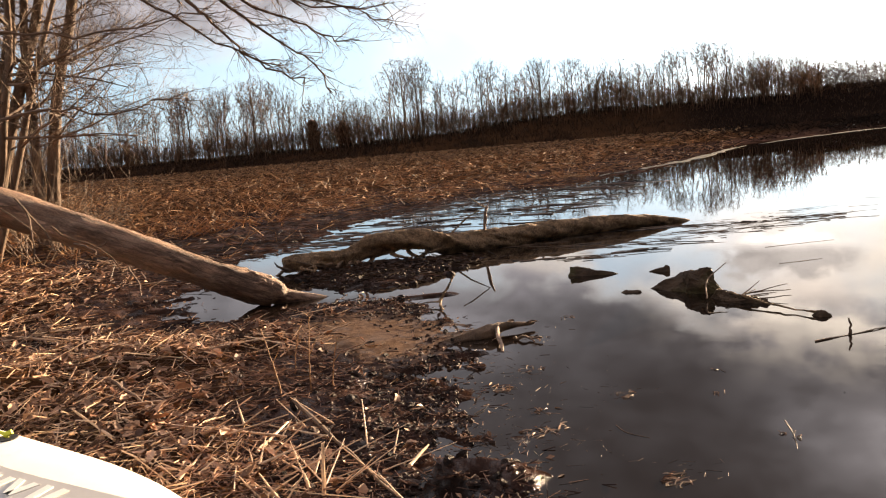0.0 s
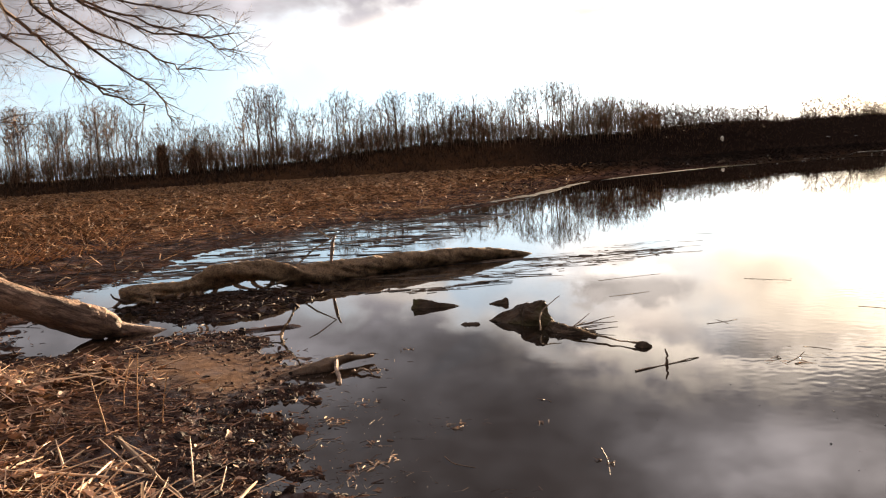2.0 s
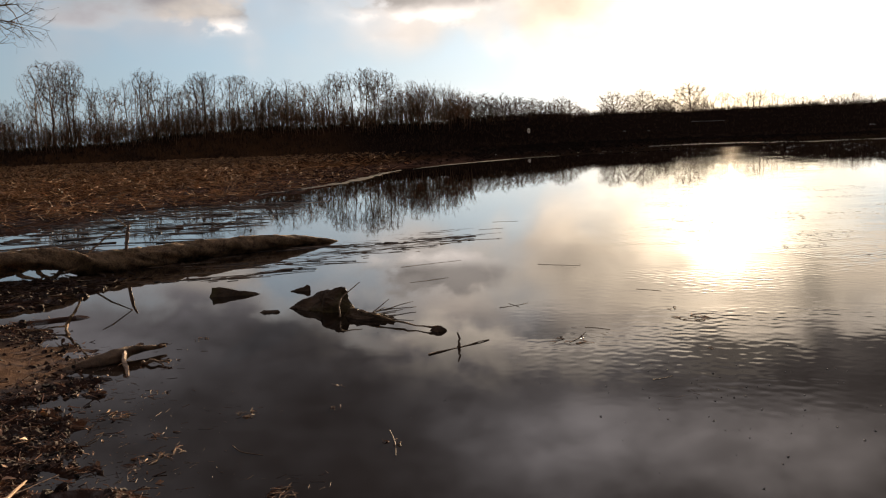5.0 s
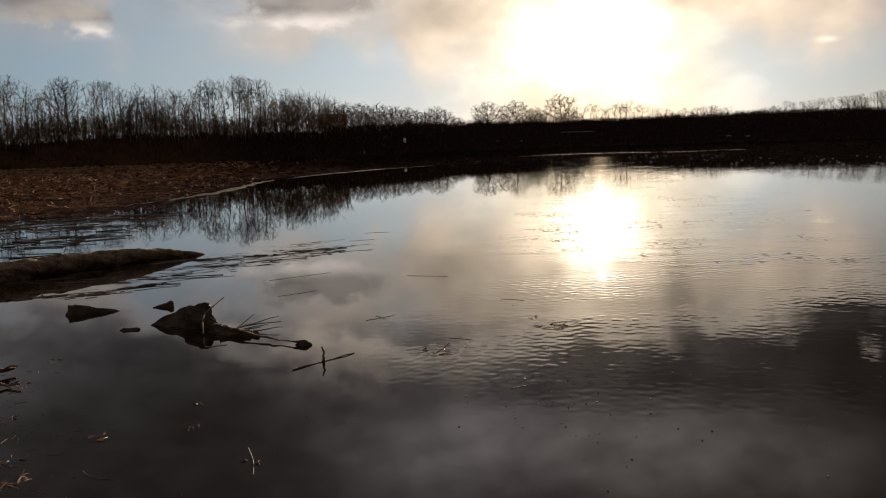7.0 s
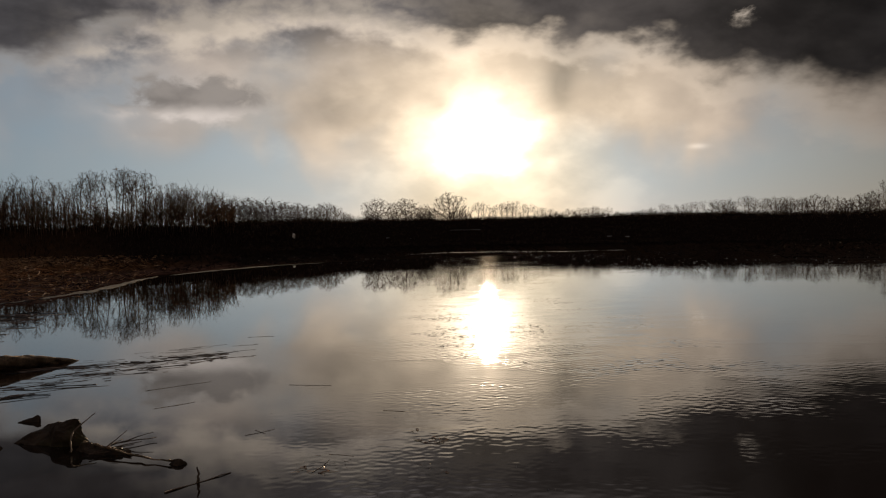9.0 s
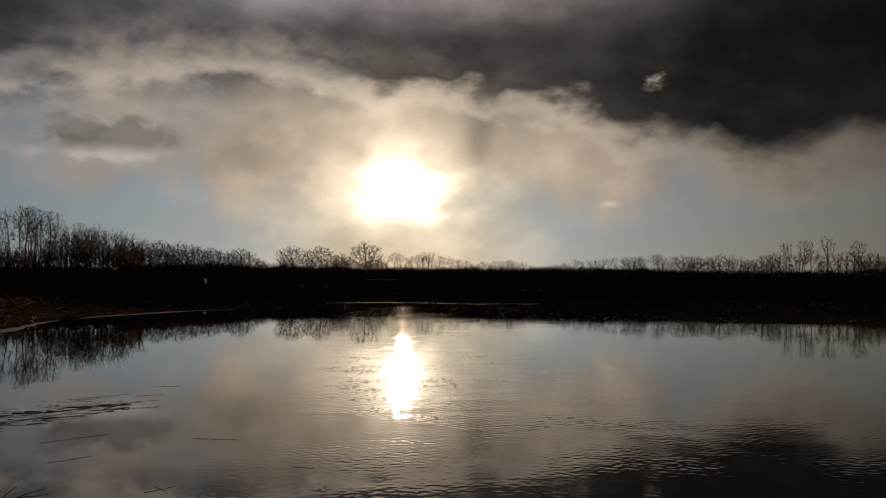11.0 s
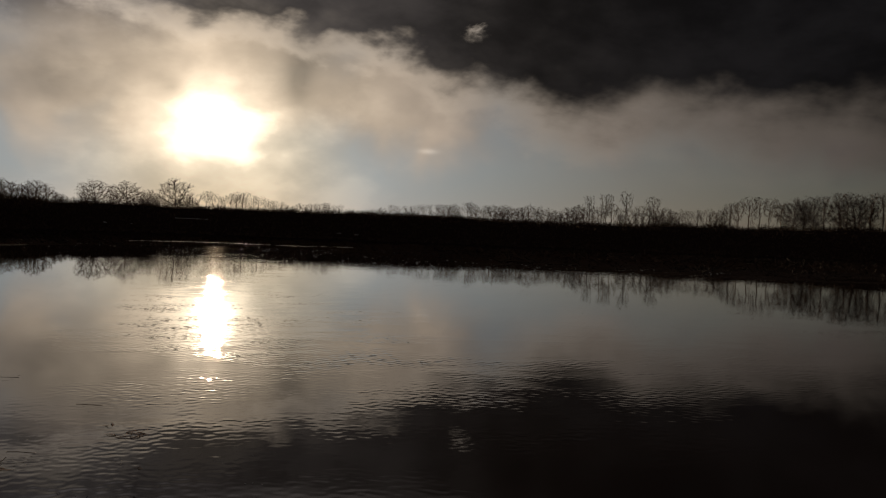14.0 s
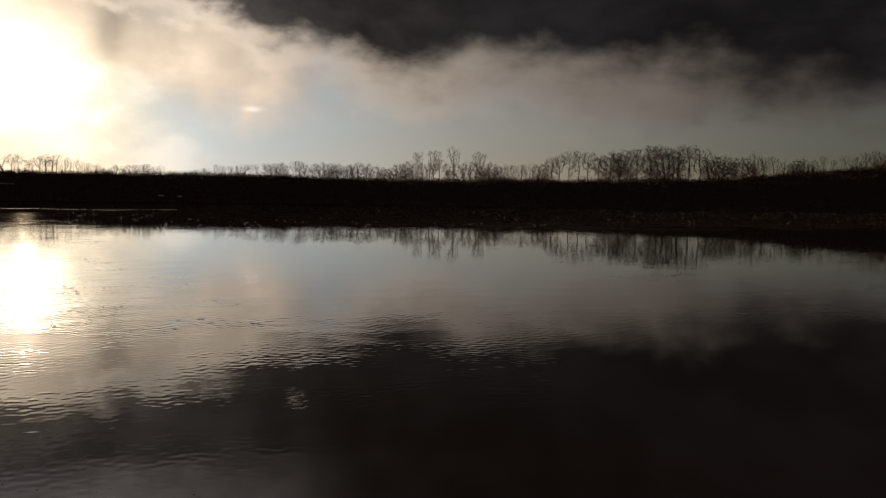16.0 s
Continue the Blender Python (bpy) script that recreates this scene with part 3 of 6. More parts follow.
# how high the crest of the rise stands over the horizon, by direction, in degrees
CREST = [(-180, -0.3), (-45, -0.20), (-29, -0.15), (-22, -0.12), (-15, 0.0), (-8, 0.3), (-1, 0.9), (3, 0.92), (14, 0.92), (18, 1.08), (21, 1.05), (28, 1.02), (35, 1.06), (41, 1.12), (45, 1.12), (49, 0.95), (52, 0.95), (62, 1.05),
         (72, 1.2), (77, 1.7), (81, 2.0), (95, 2.0), (180, 1.0)]


def lake_distance(x, y):
    """Metres to the waterline, positive on land."""
    best, inside = np.full(x.shape, 1e9), np.zeros(x.shape, bool)
    for (ax, ay), (bx, by) in zip(LAKE, LAKE[1:] + LAKE[:1]):
        ex, ey = bx - ax, by - ay
        t = np.clip(((x - ax) * ex + (y - ay) * ey) / (ex * ex + ey * ey), 0, 1)
        best = np.minimum(best, np.hypot(x - ax - t * ex, y - ay - t * ey))
        if ey:
            inside ^= ((ay > y) != (by > y)) & (x < ex * (y - ay) / ey + ax)
    return np.where(inside, -best, best)


def wobble(x, y, size, seed=0.0):
    return np.array([noise.noise(Vector((a / size, b / size, seed))) for a, b in zip(x.ravel(), y.ravel())]).reshape(x.shape)


def silt_flat(x, y):
    """1 on the smooth flat of silt beside the leaning trunk, 0 away from it."""
    return np.exp(-(((x + 1.62 - (y - 6.6) * -0.30) / 0.68) ** 2 + ((y - 6.75) / 0.88) ** 2) ** 2)


def land(x, y):
    """Height of the ground; the water stands at 0."""
    x, y = np.atleast_1d(np.asarray(x, float)), np.atleast_1d(np.asarray(y, float))
    d = lake_distance(x, y)
    r, az = np.hypot(x, y), np.degrees(np.arctan2(x, y))
    d = d + wobble(x, y, 0.5, 3.0) * 0.16 * (r < 30) + wobble(x, y, 6.0, 4.0) * np.clip(r / 60, 0, 1) * 1.2
    marsh = smooth01((y - 9) / 4)
    bank = 0.03 * np.clip(d, 0, 0.5) + 0.085 * smooth01(d / 1.3) + 0.16 * smooth01((d - 0.9) / 2.5) + 0.07 * np.clip(d - 4, 0, 9)
    reed = 0.03 * np.clip(d, 0, 0.5) + 0.04 * smooth01(d / 1.5) + 0.13 * smooth01((d - 2.5) / 5)
    h = np.where(d > 0, bank * (1 - marsh) + reed * marsh, np.maximum(0.05 * d, -0.6))
    # wet flats on the far right shore
    flat = smooth01((az - 30) / 6) * smooth01((d + 9) / 8) * (1 - smooth01((d - 6) / 14)) * (r > 30) * (az < 120)
    h = h * (1 - flat) + flat * (wobble(x, y, 3.5, 9.0) * 0.05 + wobble(x, y, 1.3, 12.0) * 0.03 + 0.004)
    # the mud bar that carries the old trunk
    bar = np.exp(-(((x + 2.35) * 0.93 + (y - 10.7) * -0.1) / 1.05) ** 2 - ((y - 10.75 - (x + 2) * 0.25) / 0.55) ** 2)
    h = np.maximum(h, bar * 0.10 - 0.045 + wobble(x, y, 0.35, 7.0) * 0.025)
    # mud tongues with pools between the bar and the bank
    tongue = np.exp(-((x + 2.35) / 0.75) ** 2 - ((y - 9.75) / 0.7) ** 2) * 0.085 - 0.042 + wobble(x, y, 0.33, 14.0) * 0.045
    spit = np.exp(-((x + 1.5) / 0.42) ** 2 - ((y - 8.55 - (x + 1.5) * 0.2) / 0.2) ** 2) * 0.07 - 0.042 + wobble(x, y, 0.25, 15.0) * 0.03
    h = np.maximum(h, np.maximum(np.where(r < 14, tongue, -1), np.where(r < 14, spit, -1)))
    # clods, but for a smooth flat of silt
    silt = silt_flat(x, y)
    near = (r < 30) * smooth01((d + 0.5) / 0.6) * (1 - 0.9 * silt)
    dry = smooth01((d - 0.7) / 0.8) * (1 - marsh)
    h = h + near * (wobble(x, y, 0.22, 1.0) * (0.026 + 0.03 * dry) + wobble(x, y, 0.75, 2.0) * (0.03 + 0.06 * dry) + np.abs(wobble(x, y, 0.11, 5.0)) * 0.02 - np.abs(wobble(x, y, 0.3, 8.0)) * 0.05 * (1 - dry) * smooth01(d / 0.5))
    # a hollow with a little pool behind a clump of mud at the water's edge
    hollow = ((x + 0.64) / 0.15) ** 2 + ((y - 3.74) / 0.085) ** 2
    h = np.where(hollow < 9, h + 0.06 * np.exp(-(np.sqrt(hollow) - 1.7) ** 2 * 3) * (x > -0.75) - 0.16 * np.exp(-hollow ** 2), h)
    # the wooded rise behind the marsh
    toward = smooth01((az - 12) / 12)
    first, last = 103 + 39 * toward, 113 + 65 * toward
    crest = np.interp(az, [p[0] for p in CREST], [p[1] for p in CREST]) + wobble(az, np.zeros_like(az), 2.2, 6.0) * 0.10
    rise = smooth01((r - first) / (last - first)) * np.maximum(1.35 + last * np.tan(np.radians(crest)), 0.2) * (np.abs(az) < 150)
    return h + rise + (r > 300) * np.clip((r - 300) / 2700, 0, 1) * 4


def build_ground():
    angles = np.concatenate([np.arange(-180, -42, 2.0), np.arange(-42, 12, 0.24), np.arange(12, 96, 0.6), np.arange(96, 180, 2.0)])
    radii = np.concatenate([[0.0], np.geomspace(0.2, 2.6, 44), np.geomspace(2.65, 16, 190), np.geomspace(16.3, 130, 64), np.geomspace(134, 230, 24), np.geomspace(245, 3600, 18)])
    a, r = np.meshgrid(np.radians(angles), radii)
    x, y = r * np.sin(a), r * np.cos(a)
    z = land(x, y)
    n = len(angles)
    verts = np.stack([x, y, z], -1).reshape(-1, 3)
    faces = [(i * n + j, i * n + (j + 1) % n, (i + 1) * n + (j + 1) % n, (i + 1) * n + j) for i in range(len(radii) - 1) for j in range(n)]
    data = bpy.data.meshes.new("ground")
    data.from_pydata(verts.tolist(), [], [f[::-1] for f in faces])
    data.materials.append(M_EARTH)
    data.polygons.foreach_set("use_smooth", [True] * len(data.polygons))
    tagged(new("ground", data), "brown marsh ground with wet mud along the water", "ground", kind="structure")


build_ground()
bm = bmesh.new()
bmesh.ops.create_grid(bm, x_segments=4, y_segments=4, size=400)
data = bpy.data.meshes.new("water")
bm.to_mesh(data)
bm.free()
data.materials.append(M_WATER)
water = tagged(new("water", data), "still brown pond water mirroring the evening sky", "water", kind="structure")
water.location = (100, 60, 0)


# ---- trees ----
def grow(geo, twigs, start, way, length, radius, level, rng, sides, droop=0.0, spread=1.0, counts=(6, 4, 3), taper=0.55, kink=0.18):
    """One limb with its side shoots; the finest shoots go into twigs."""
    if level >= len(counts) and level > 1:
        way = (Vector(way) + Vector((rng.uniform(-1, 1), rng.uniform(-1, 1), rng.uniform(-0.6, 0.8) - droop)) * 0.2).normalized()
        twigs.straw(Vector(start) + way * length / 2, way, length, radius * 0.95, False)
        return
    steps = 4 if level == 0 else 3
    pts, here, d = [Vector(start)], Vector(start), Vector(way).normalized()
    for i in range(steps):
        d = (d + Vector((rng.uniform(-1, 1), rng.uniform(-1, 1), rng.uniform(-0.6, 0.8) - droop)) * kink).normalized()
        here = here + d * (length / steps)
        pts.append(here.copy())
    radii = [radius * (1 - 0.75 * i / steps) for i in range(steps + 1)]
    target = geo if level < 1 else twigs
    target.tube(pts, radii, max(3, sides - level), cap=False)
    if level >= len(counts):
        return
    for i in range(counts[level]):
        t = rng.uniform(0.25, 1.0) * steps
        k = min(int(t), steps - 1)
        p = pts[k].lerp(pts[k + 1], t - k)
        along = (pts[k + 1] - pts[k]).normalized()
        out = along.cross(Vector((rng.uniform(-1, 1), rng.uniform(-1, 1), rng.uniform(-1, 1)))).normalized()
        w = (along * rng.uniform(0.5, 1.0) + out * rng.uniform(0.5, 0.9) * spread + Vector((0, 0, 0.15 - droop))).normalized()
        grow(geo, twigs, p, w, length * rng.uniform(0.38, 0.62), radii[k] * taper, level + 1, rng, sides, droop, spread, counts, taper, kink)


ENVELOPE = {
    # share of the height where the crown starts, and its half width by height within the crown
    "slender": (0.36, [(0, 0.03), (0.25, 0.12), (0.6, 0.15), (0.85, 0.11), (1, 0.03)]),
    "fan": (0.30, [(0, 0.03), (0.3, 0.11), (0.6, 0.19), (0.85, 0.21), (0.95, 0.15), (1, 0.06)]),
    "vee": (0.22, [(0, 0.02), (0.4, 0.14), (0.75, 0.24), (0.92, 0.22), (1, 0.10)]),
    "round": (0.16, [(0, 0.16), (0.15, 0.34), (0.4, 0.42), (0.7, 0.36), (0.9, 0.20), (1, 0.05)]),
    "bush": (0.05, [(0, 0.22), (0.3, 0.36), (0.6, 0.34), (0.85, 0.22), (1, 0.05)]),
}


def bare_tree(seed, kind, marks=330, step=0.045, tip=0.0024, twigs=2, gaps=-0.12):
    """Trunk and crown of a leafless tree one metre high: shoots grow towards points spread through the crown."""
    rng = random.Random(seed)
    start, shape = ENVELOPE[kind]
    wide = max(w for u, w in shape)
    goals = []
    while len(goals) < marks:
        u, a, q = rng.random(), rng.uniform(0, 6.283), wide * math.sqrt(rng.random())
        p = Vector((math.cos(a) * q, math.sin(a) * q, start + u * (1 - start)))
        if q < np.interp(u, [s[0] for s in shape], [s[1] for s in shape]) * (1 + 0.35 * noise.noise(p * 6 + Vector((seed, 0, 0)))) and noise.noise(p * 7 + Vector((0, seed, 0))) > gaps:
            goals.append(p)
    goals = np.array(goals)
    at, parent = [np.array((0.0, 0.0, -0.05))], [-1]
    d = np.array((rng.uniform(-0.05, 0.05), rng.uniform(-0.05, 0.05), 1.0))
    stem = max(int((start + 0.10 + 0.05) / step), 3)
    for i in range(stem):
        d = d + np.array((rng.uniform(-1, 1), rng.uniform(-1, 1), 0)) * 0.05
        at.append(at[-1] + d / np.linalg.norm(d) * step)
        parent.append(len(at) - 2)
    nodes = np.array(at)
    heading, shoots = np.tile((0.0, 0.0, 1.0), (len(nodes), 1)), np.zeros(len(nodes), int)
    far = np.linalg.norm(goals[:, None] - nodes[None], axis=2)
    best, dist = far.argmin(1), far.min(1)
    for turn in range(70):
        live = (dist < (0.6 if turn < 14 else 0.22)) & (shoots[best] < 3)
        if not live.any():
            break
        pull = np.zeros_like(nodes)
        toward = goals[live] - nodes[best[live]]
        np.add.at(pull, best[live], toward / np.maximum(np.linalg.norm(toward, axis=1), 1e-6)[:, None])
        grown = np.unique(best[live])
        way = pull[grown]
        way /= np.maximum(np.linalg.norm(way, axis=1), 1e-6)[:, None]
        way += heading[grown] * 0.45 + np.array([[rng.uniform(-1, 1), rng.uniform(-1, 1), rng.uniform(-0.6, 1.0)] for g in grown]) * 0.13
        way /= np.linalg.norm(way, axis=1)[:, None]
        fresh = nodes[grown] + way * step
        shoots[grown] += 1
        heading, shoots = np.concatenate([heading, way]), np.concatenate([shoots, np.zeros(len(grown), int)])
        far = np.linalg.norm(goals[:, None] - fresh[None], axis=2)
        closer = far.min(1) < dist
        best = np.where(closer, far.argmin(1) + len(nodes), best)
        dist = np.where(closer, far.min(1), dist)
        nodes, parent = np.concatenate([nodes, fresh]), parent + grown.tolist()
        keep = dist > step * 1.1
        goals, best, dist = goals[keep], best[keep], dist[keep]
        if not len(goals):
            break
    parent = np.array(parent)
    weight, kids = np.zeros(len(nodes)), np.zeros(len(nodes), int)
    for i in range(len(nodes) - 1, 0, -1):
        weight[i] = max(weight[i], tip ** 2.4)
        weight[parent[i]] += weight[i]
        kids[parent[i]] += 1
    radius = weight ** (1 / 2.4)
    child = np.arange(1, len(nodes))
    thick = np.minimum(radius[parent[child]], radius[child] * 1.25)
    low = child <= stem
    trunk = quads("trunk", *rods(nodes[parent[child[low]]], nodes[child[low]] + (nodes[child[low]] - nodes[parent[child[low]]]) * 0.1, thick[low], radius[child[low]]), M_FARBARK)
    high = child[~low]
    p, q, r0, r1 = nodes[parent[high]], nodes[high], thick[~low], radius[high]
    verts, faces = rods(p, q, r0, r1)
    # fine shoots all along the thin limbs
    fine = np.random.default_rng(seed)
    bare = np.flatnonzero((radius < tip * 4) & (np.arange(len(nodes)) > stem))
    ends = np.repeat(bare, twigs)
    way = heading[ends] * 0.8 + fine.uniform((-1, -1, -0.5), (1, 1, 1.0), (len(ends), 3))
    way *= (fine.uniform(0.6, 2.1, len(ends)) * step / np.linalg.norm(way, axis=1))[:, None]
    from_p = nodes[parent[ends]] + (nodes[ends] - nodes[parent[ends]]) * fine.random((len(ends), 1))
    more, index = slivers(from_p, from_p + way, tip * 0.55, fine)
    faces = np.concatenate([faces, index + len(verts)])
    return trunk, quads("crown", np.concatenate([verts, more]), faces, M_FARBARK)


SLENDER = [bare_tree(s, "slender", 330, 0.032, 0.0016, 3) for s in (11, 12, 13, 14, 15)]
FAN = [bare_tree(s, "fan", 480, 0.034, 0.0016, 3) for s in (21, 22, 23, 24, 25)]
VEE = [bare_tree(s, "vee", 520, 0.036, 0.0018, 3, -0.3) for s in (31, 32, 33)]
ROUND = [bare_tree(s, "round", 850, 0.045, 0.0021, 8, -0.35) for s in (41, 42, 43)]
BUSH = [bare_tree(s, "bush", 360, 0.055, 0.0033, 6, -0.5) for s in (61, 62, 63)]
THIN = [bare_tree(s, "slender", 80, 0.055, 0.0026, 3) for s in (71, 72, 73, 74)]


def plant(meshes, place, height, width, yaw, label, group):
    ob = thing("tree", label, "tree", place, group)
    ob.rotation_euler[2] = yaw
    ob.scale = (height * width, height * width, height)
    part("trunk", meshes[0], ob)
    part("crown", meshes[1], ob)
    return ob


# how high the woods stand over the horizon, by direction, in degrees
SKYLINE = [(-45, 4.2), (-38, 4.2), (-28.4, 3.8), (-23.4, 4.5), (-20, 4.5), (-16.3, 3.3), (-13.5, 3.3), (-11.8, 4.3), (-11, 5.2), (-10, 5.25), (-9, 4.2), (-7.8, 4.2), (-5.6, 4.6), (-2.5, 4.3), (0.8, 4.05), (2.6, 4.0), (5, 4.1), (7.7, 4.5), (10.8, 3.65),
           (12.9, 3.2), (13.6, 2.5), (15.1, 2.75), (17.4, 2.4), (19.9, 2.3), (21, 1.6), (21.6, 1.4), (22.4, 2.4), (24.4, 2.5), (25.9, 2.05), (28.6, 2.2), (31.7, 2.1), (33.2, 1.9), (34.2, 1.5), (36, 1.75), (37.6, 1.6), (38.7, 1.3), (40, 1.7), (43, 1.85), (45.8, 2.1),
           (49.2, 2.1), (51.5, 1.9), (53, 2.3), (57, 2.3), (58.7, 2.1), (60.2, 2.1), (61.6, 2.6), (62.6, 3.05), (64.4, 2.8), (65.6, 3.05), (67.2, 3.25), (70.5, 3.3), (71.7, 2.6), (73.7, 2.85), (75.6, 2.6), (78.7, 2.75), (80.7, 3.15), (95, 3.2)]


def skyline(az):
    return float(np.interp(az, [s[0] for s in SKYLINE], [s[1] for s in SKYLINE]))


def polar(az, r):
    x, y = r * math.sin(radians(az)), r * math.cos(radians(az))
    return x, y, float(land(x, y)[0])


def join_trees(rows, name, label):
    """Many far trees as one mesh."""
    verts, faces, base = [], [], 0
    for meshes, (x, y, z), height, width, yaw in rows:
        c, q = math.cos(yaw), math.sin(yaw)
        for data in meshes:
            co = np.empty(len(data.vertices) * 3)
            data.vertices.foreach_get("co", co)
            co = co.reshape(-1, 3) * (height * width, height * width, height)
            verts.append(np.stack([co[:, 0] * c - co[:, 1] * q + x, co[:, 0] * q + co[:, 1] * c + y, co[:, 2] + z], -1))
            index = np.empty(len(data.loops), np.int32)
            data.loops.foreach_get("vertex_index", index)
            faces.append(index.reshape(-1, 4) + base)
            base += len(co)
    tagged(new(name, quads(name, np.concatenate(verts), np.concatenate(faces), M_FARBARK)), label, "woods", kind="stuff")


def tree_at(meshes, az, r, top, width, sink, label, group, yaw):
    """A tree whose top stands top degrees over the horizon."""
    x, y, z = polar(az, r)
    return plant(meshes, (x, y, z - sink), 1.6 + r * math.tan(radians(top)) - z + sink, width, yaw, label, group)


def build_woods():
    rng = random.Random(5)
    az, back = -44.0, []
    while az < 92:
        a = az + rng.uniform(-0.1, 0.1)
        yaw, top = rng.uniform(0, 6.28), skyline(a)
        if a < 13.2:
            close = a > -1
            pool = FAN + SLENDER[:3] if close else SLENDER + FAN[:3] + VEE[:1]
            r = rng.uniform(114, 132)
            tree_at(rng.choice(pool), a, r, top * (rng.choice((1.03, 1.0, 0.96, 0.9)) if close else rng.choice((1.06, 1.0, 0.95, 0.88, 0.74))), rng.uniform(0.75, 1.15), 0.1,
                    "bare grey deciduous tree in the wood behind the marsh", "bare wood", yaw)
            for k in range(2):
                a2, r2 = a + rng.uniform(-0.4, 0.4), r + rng.uniform(4, 22)
                x, y, z = polar(a2, r2)
                back.append((rng.choice(THIN), (x, y, z - 0.1), (1.6 + r2 * math.tan(radians(skyline(a2))) - z) * rng.uniform(0.5, 0.9), rng.uniform(0.7, 1.1), rng.uniform(0, 6.28)))
            az += rng.uniform(0.32, 0.62) if close else rng.choice((0.22, 0.36, 0.5, 0.75)) * rng.uniform(0.7, 1.3)
            continue
        r = rng.uniform(180, 192)
        if a < 21.3:
            pool, width, sink, gap = BUSH + ROUND, rng.uniform(1.0, 1.5), 0.8, rng.uniform(0.4, 0.7)
        elif a < 28.8:
            pool, width, sink, gap = BUSH, rng.uniform(0.9, 1.3), 0.6, rng.uniform(0.35, 0.6)
            top = min(top, 1.75)
        elif a < 33.6:
            pool, width, sink, gap = SLENDER + FAN, rng.uniform(1.2, 1.9), 0.7, rng.uniform(0.25, 0.42)
        elif a < 52.4:
            pool, width, sink, gap = BUSH + FAN, rng.uniform(1.0, 1.7), 0.8, rng.uniform(0.25, 0.5)
        elif a < 61.4:
            pool, width, sink, gap = BUSH + FAN, rng.uniform(1.0, 1.5), 0.8, rng.uniform(0.3, 0.55)
        elif a < 71.5:
            pool, width, sink, gap = FAN + VEE + ROUND[:1], rng.uniform(1.2, 1.7), 0.6, rng.uniform(0.35, 0.75)
        else:
            pool, width, sink, gap = FAN + BUSH + ROUND, rng.uniform(1.0, 1.4), 0.7, rng.uniform(0.4, 0.7)
        tree_at(rng.choice(pool), a, r, top * rng.uniform(0.9, 1.04), width, sink, "bare spreading tree on the dark far shore", "far shore trees", yaw)
        for k in range(1):
            a2, r2 = a + rng.uniform(-0.4, 0.4), r + rng.uniform(2, 14)
            x, y, z = polar(a2, r2)
            back.append((rng.choice(THIN if 29 < a < 52 else THIN + BUSH), (x, y, z - 0.4), max((1.6 + r2 * math.tan(radians(skyline(a2))) - z) * rng.uniform(0.35, 0.8), 1.2), rng.uniform(0.9, 1.6), rng.uniform(0, 6.28)))
        az += gap
    # trees that stand over the wood
    for a, h, w, pool in ((-11.1, 5.2, 1.0, VEE), (-10.1, 5.25, 0.85, VEE), (-20.2, 4.7, 1.2, VEE), (-2.3, 4.5, 1.1, VEE), (-5.6, 4.6, 1.1, FAN), (7.6, 4.55, 1.1, FAN)):
        tree_at(pool[int(abs(a) * 7) % 3], a, 112.5, h, w, 0.1, "tall bare tree standing out over the others", "landmark trees", a)
    for a, h, w, pool in ((22.8, 2.5, 1.6, ROUND), (24.6, 2.5, 1.7, ROUND), (25.9, 2.05, 1.4, ROUND), (27.45, 2.85, 1.35, ROUND), (53.2, 2.85, 0.9, FAN), (54.3, 2.95, 1.0, VEE), (55.5, 3.2, 0.9, FAN), (57.1, 2.85, 1.1, VEE)):
        tree_at(pool[int(a * 7) % 3], a, 179, h, w, 0.5, "tall bare tree standing out over the others", "landmark trees", a)
    join_trees(back, "back_woods", "bare woods fading behind the front trees")


build_woods()


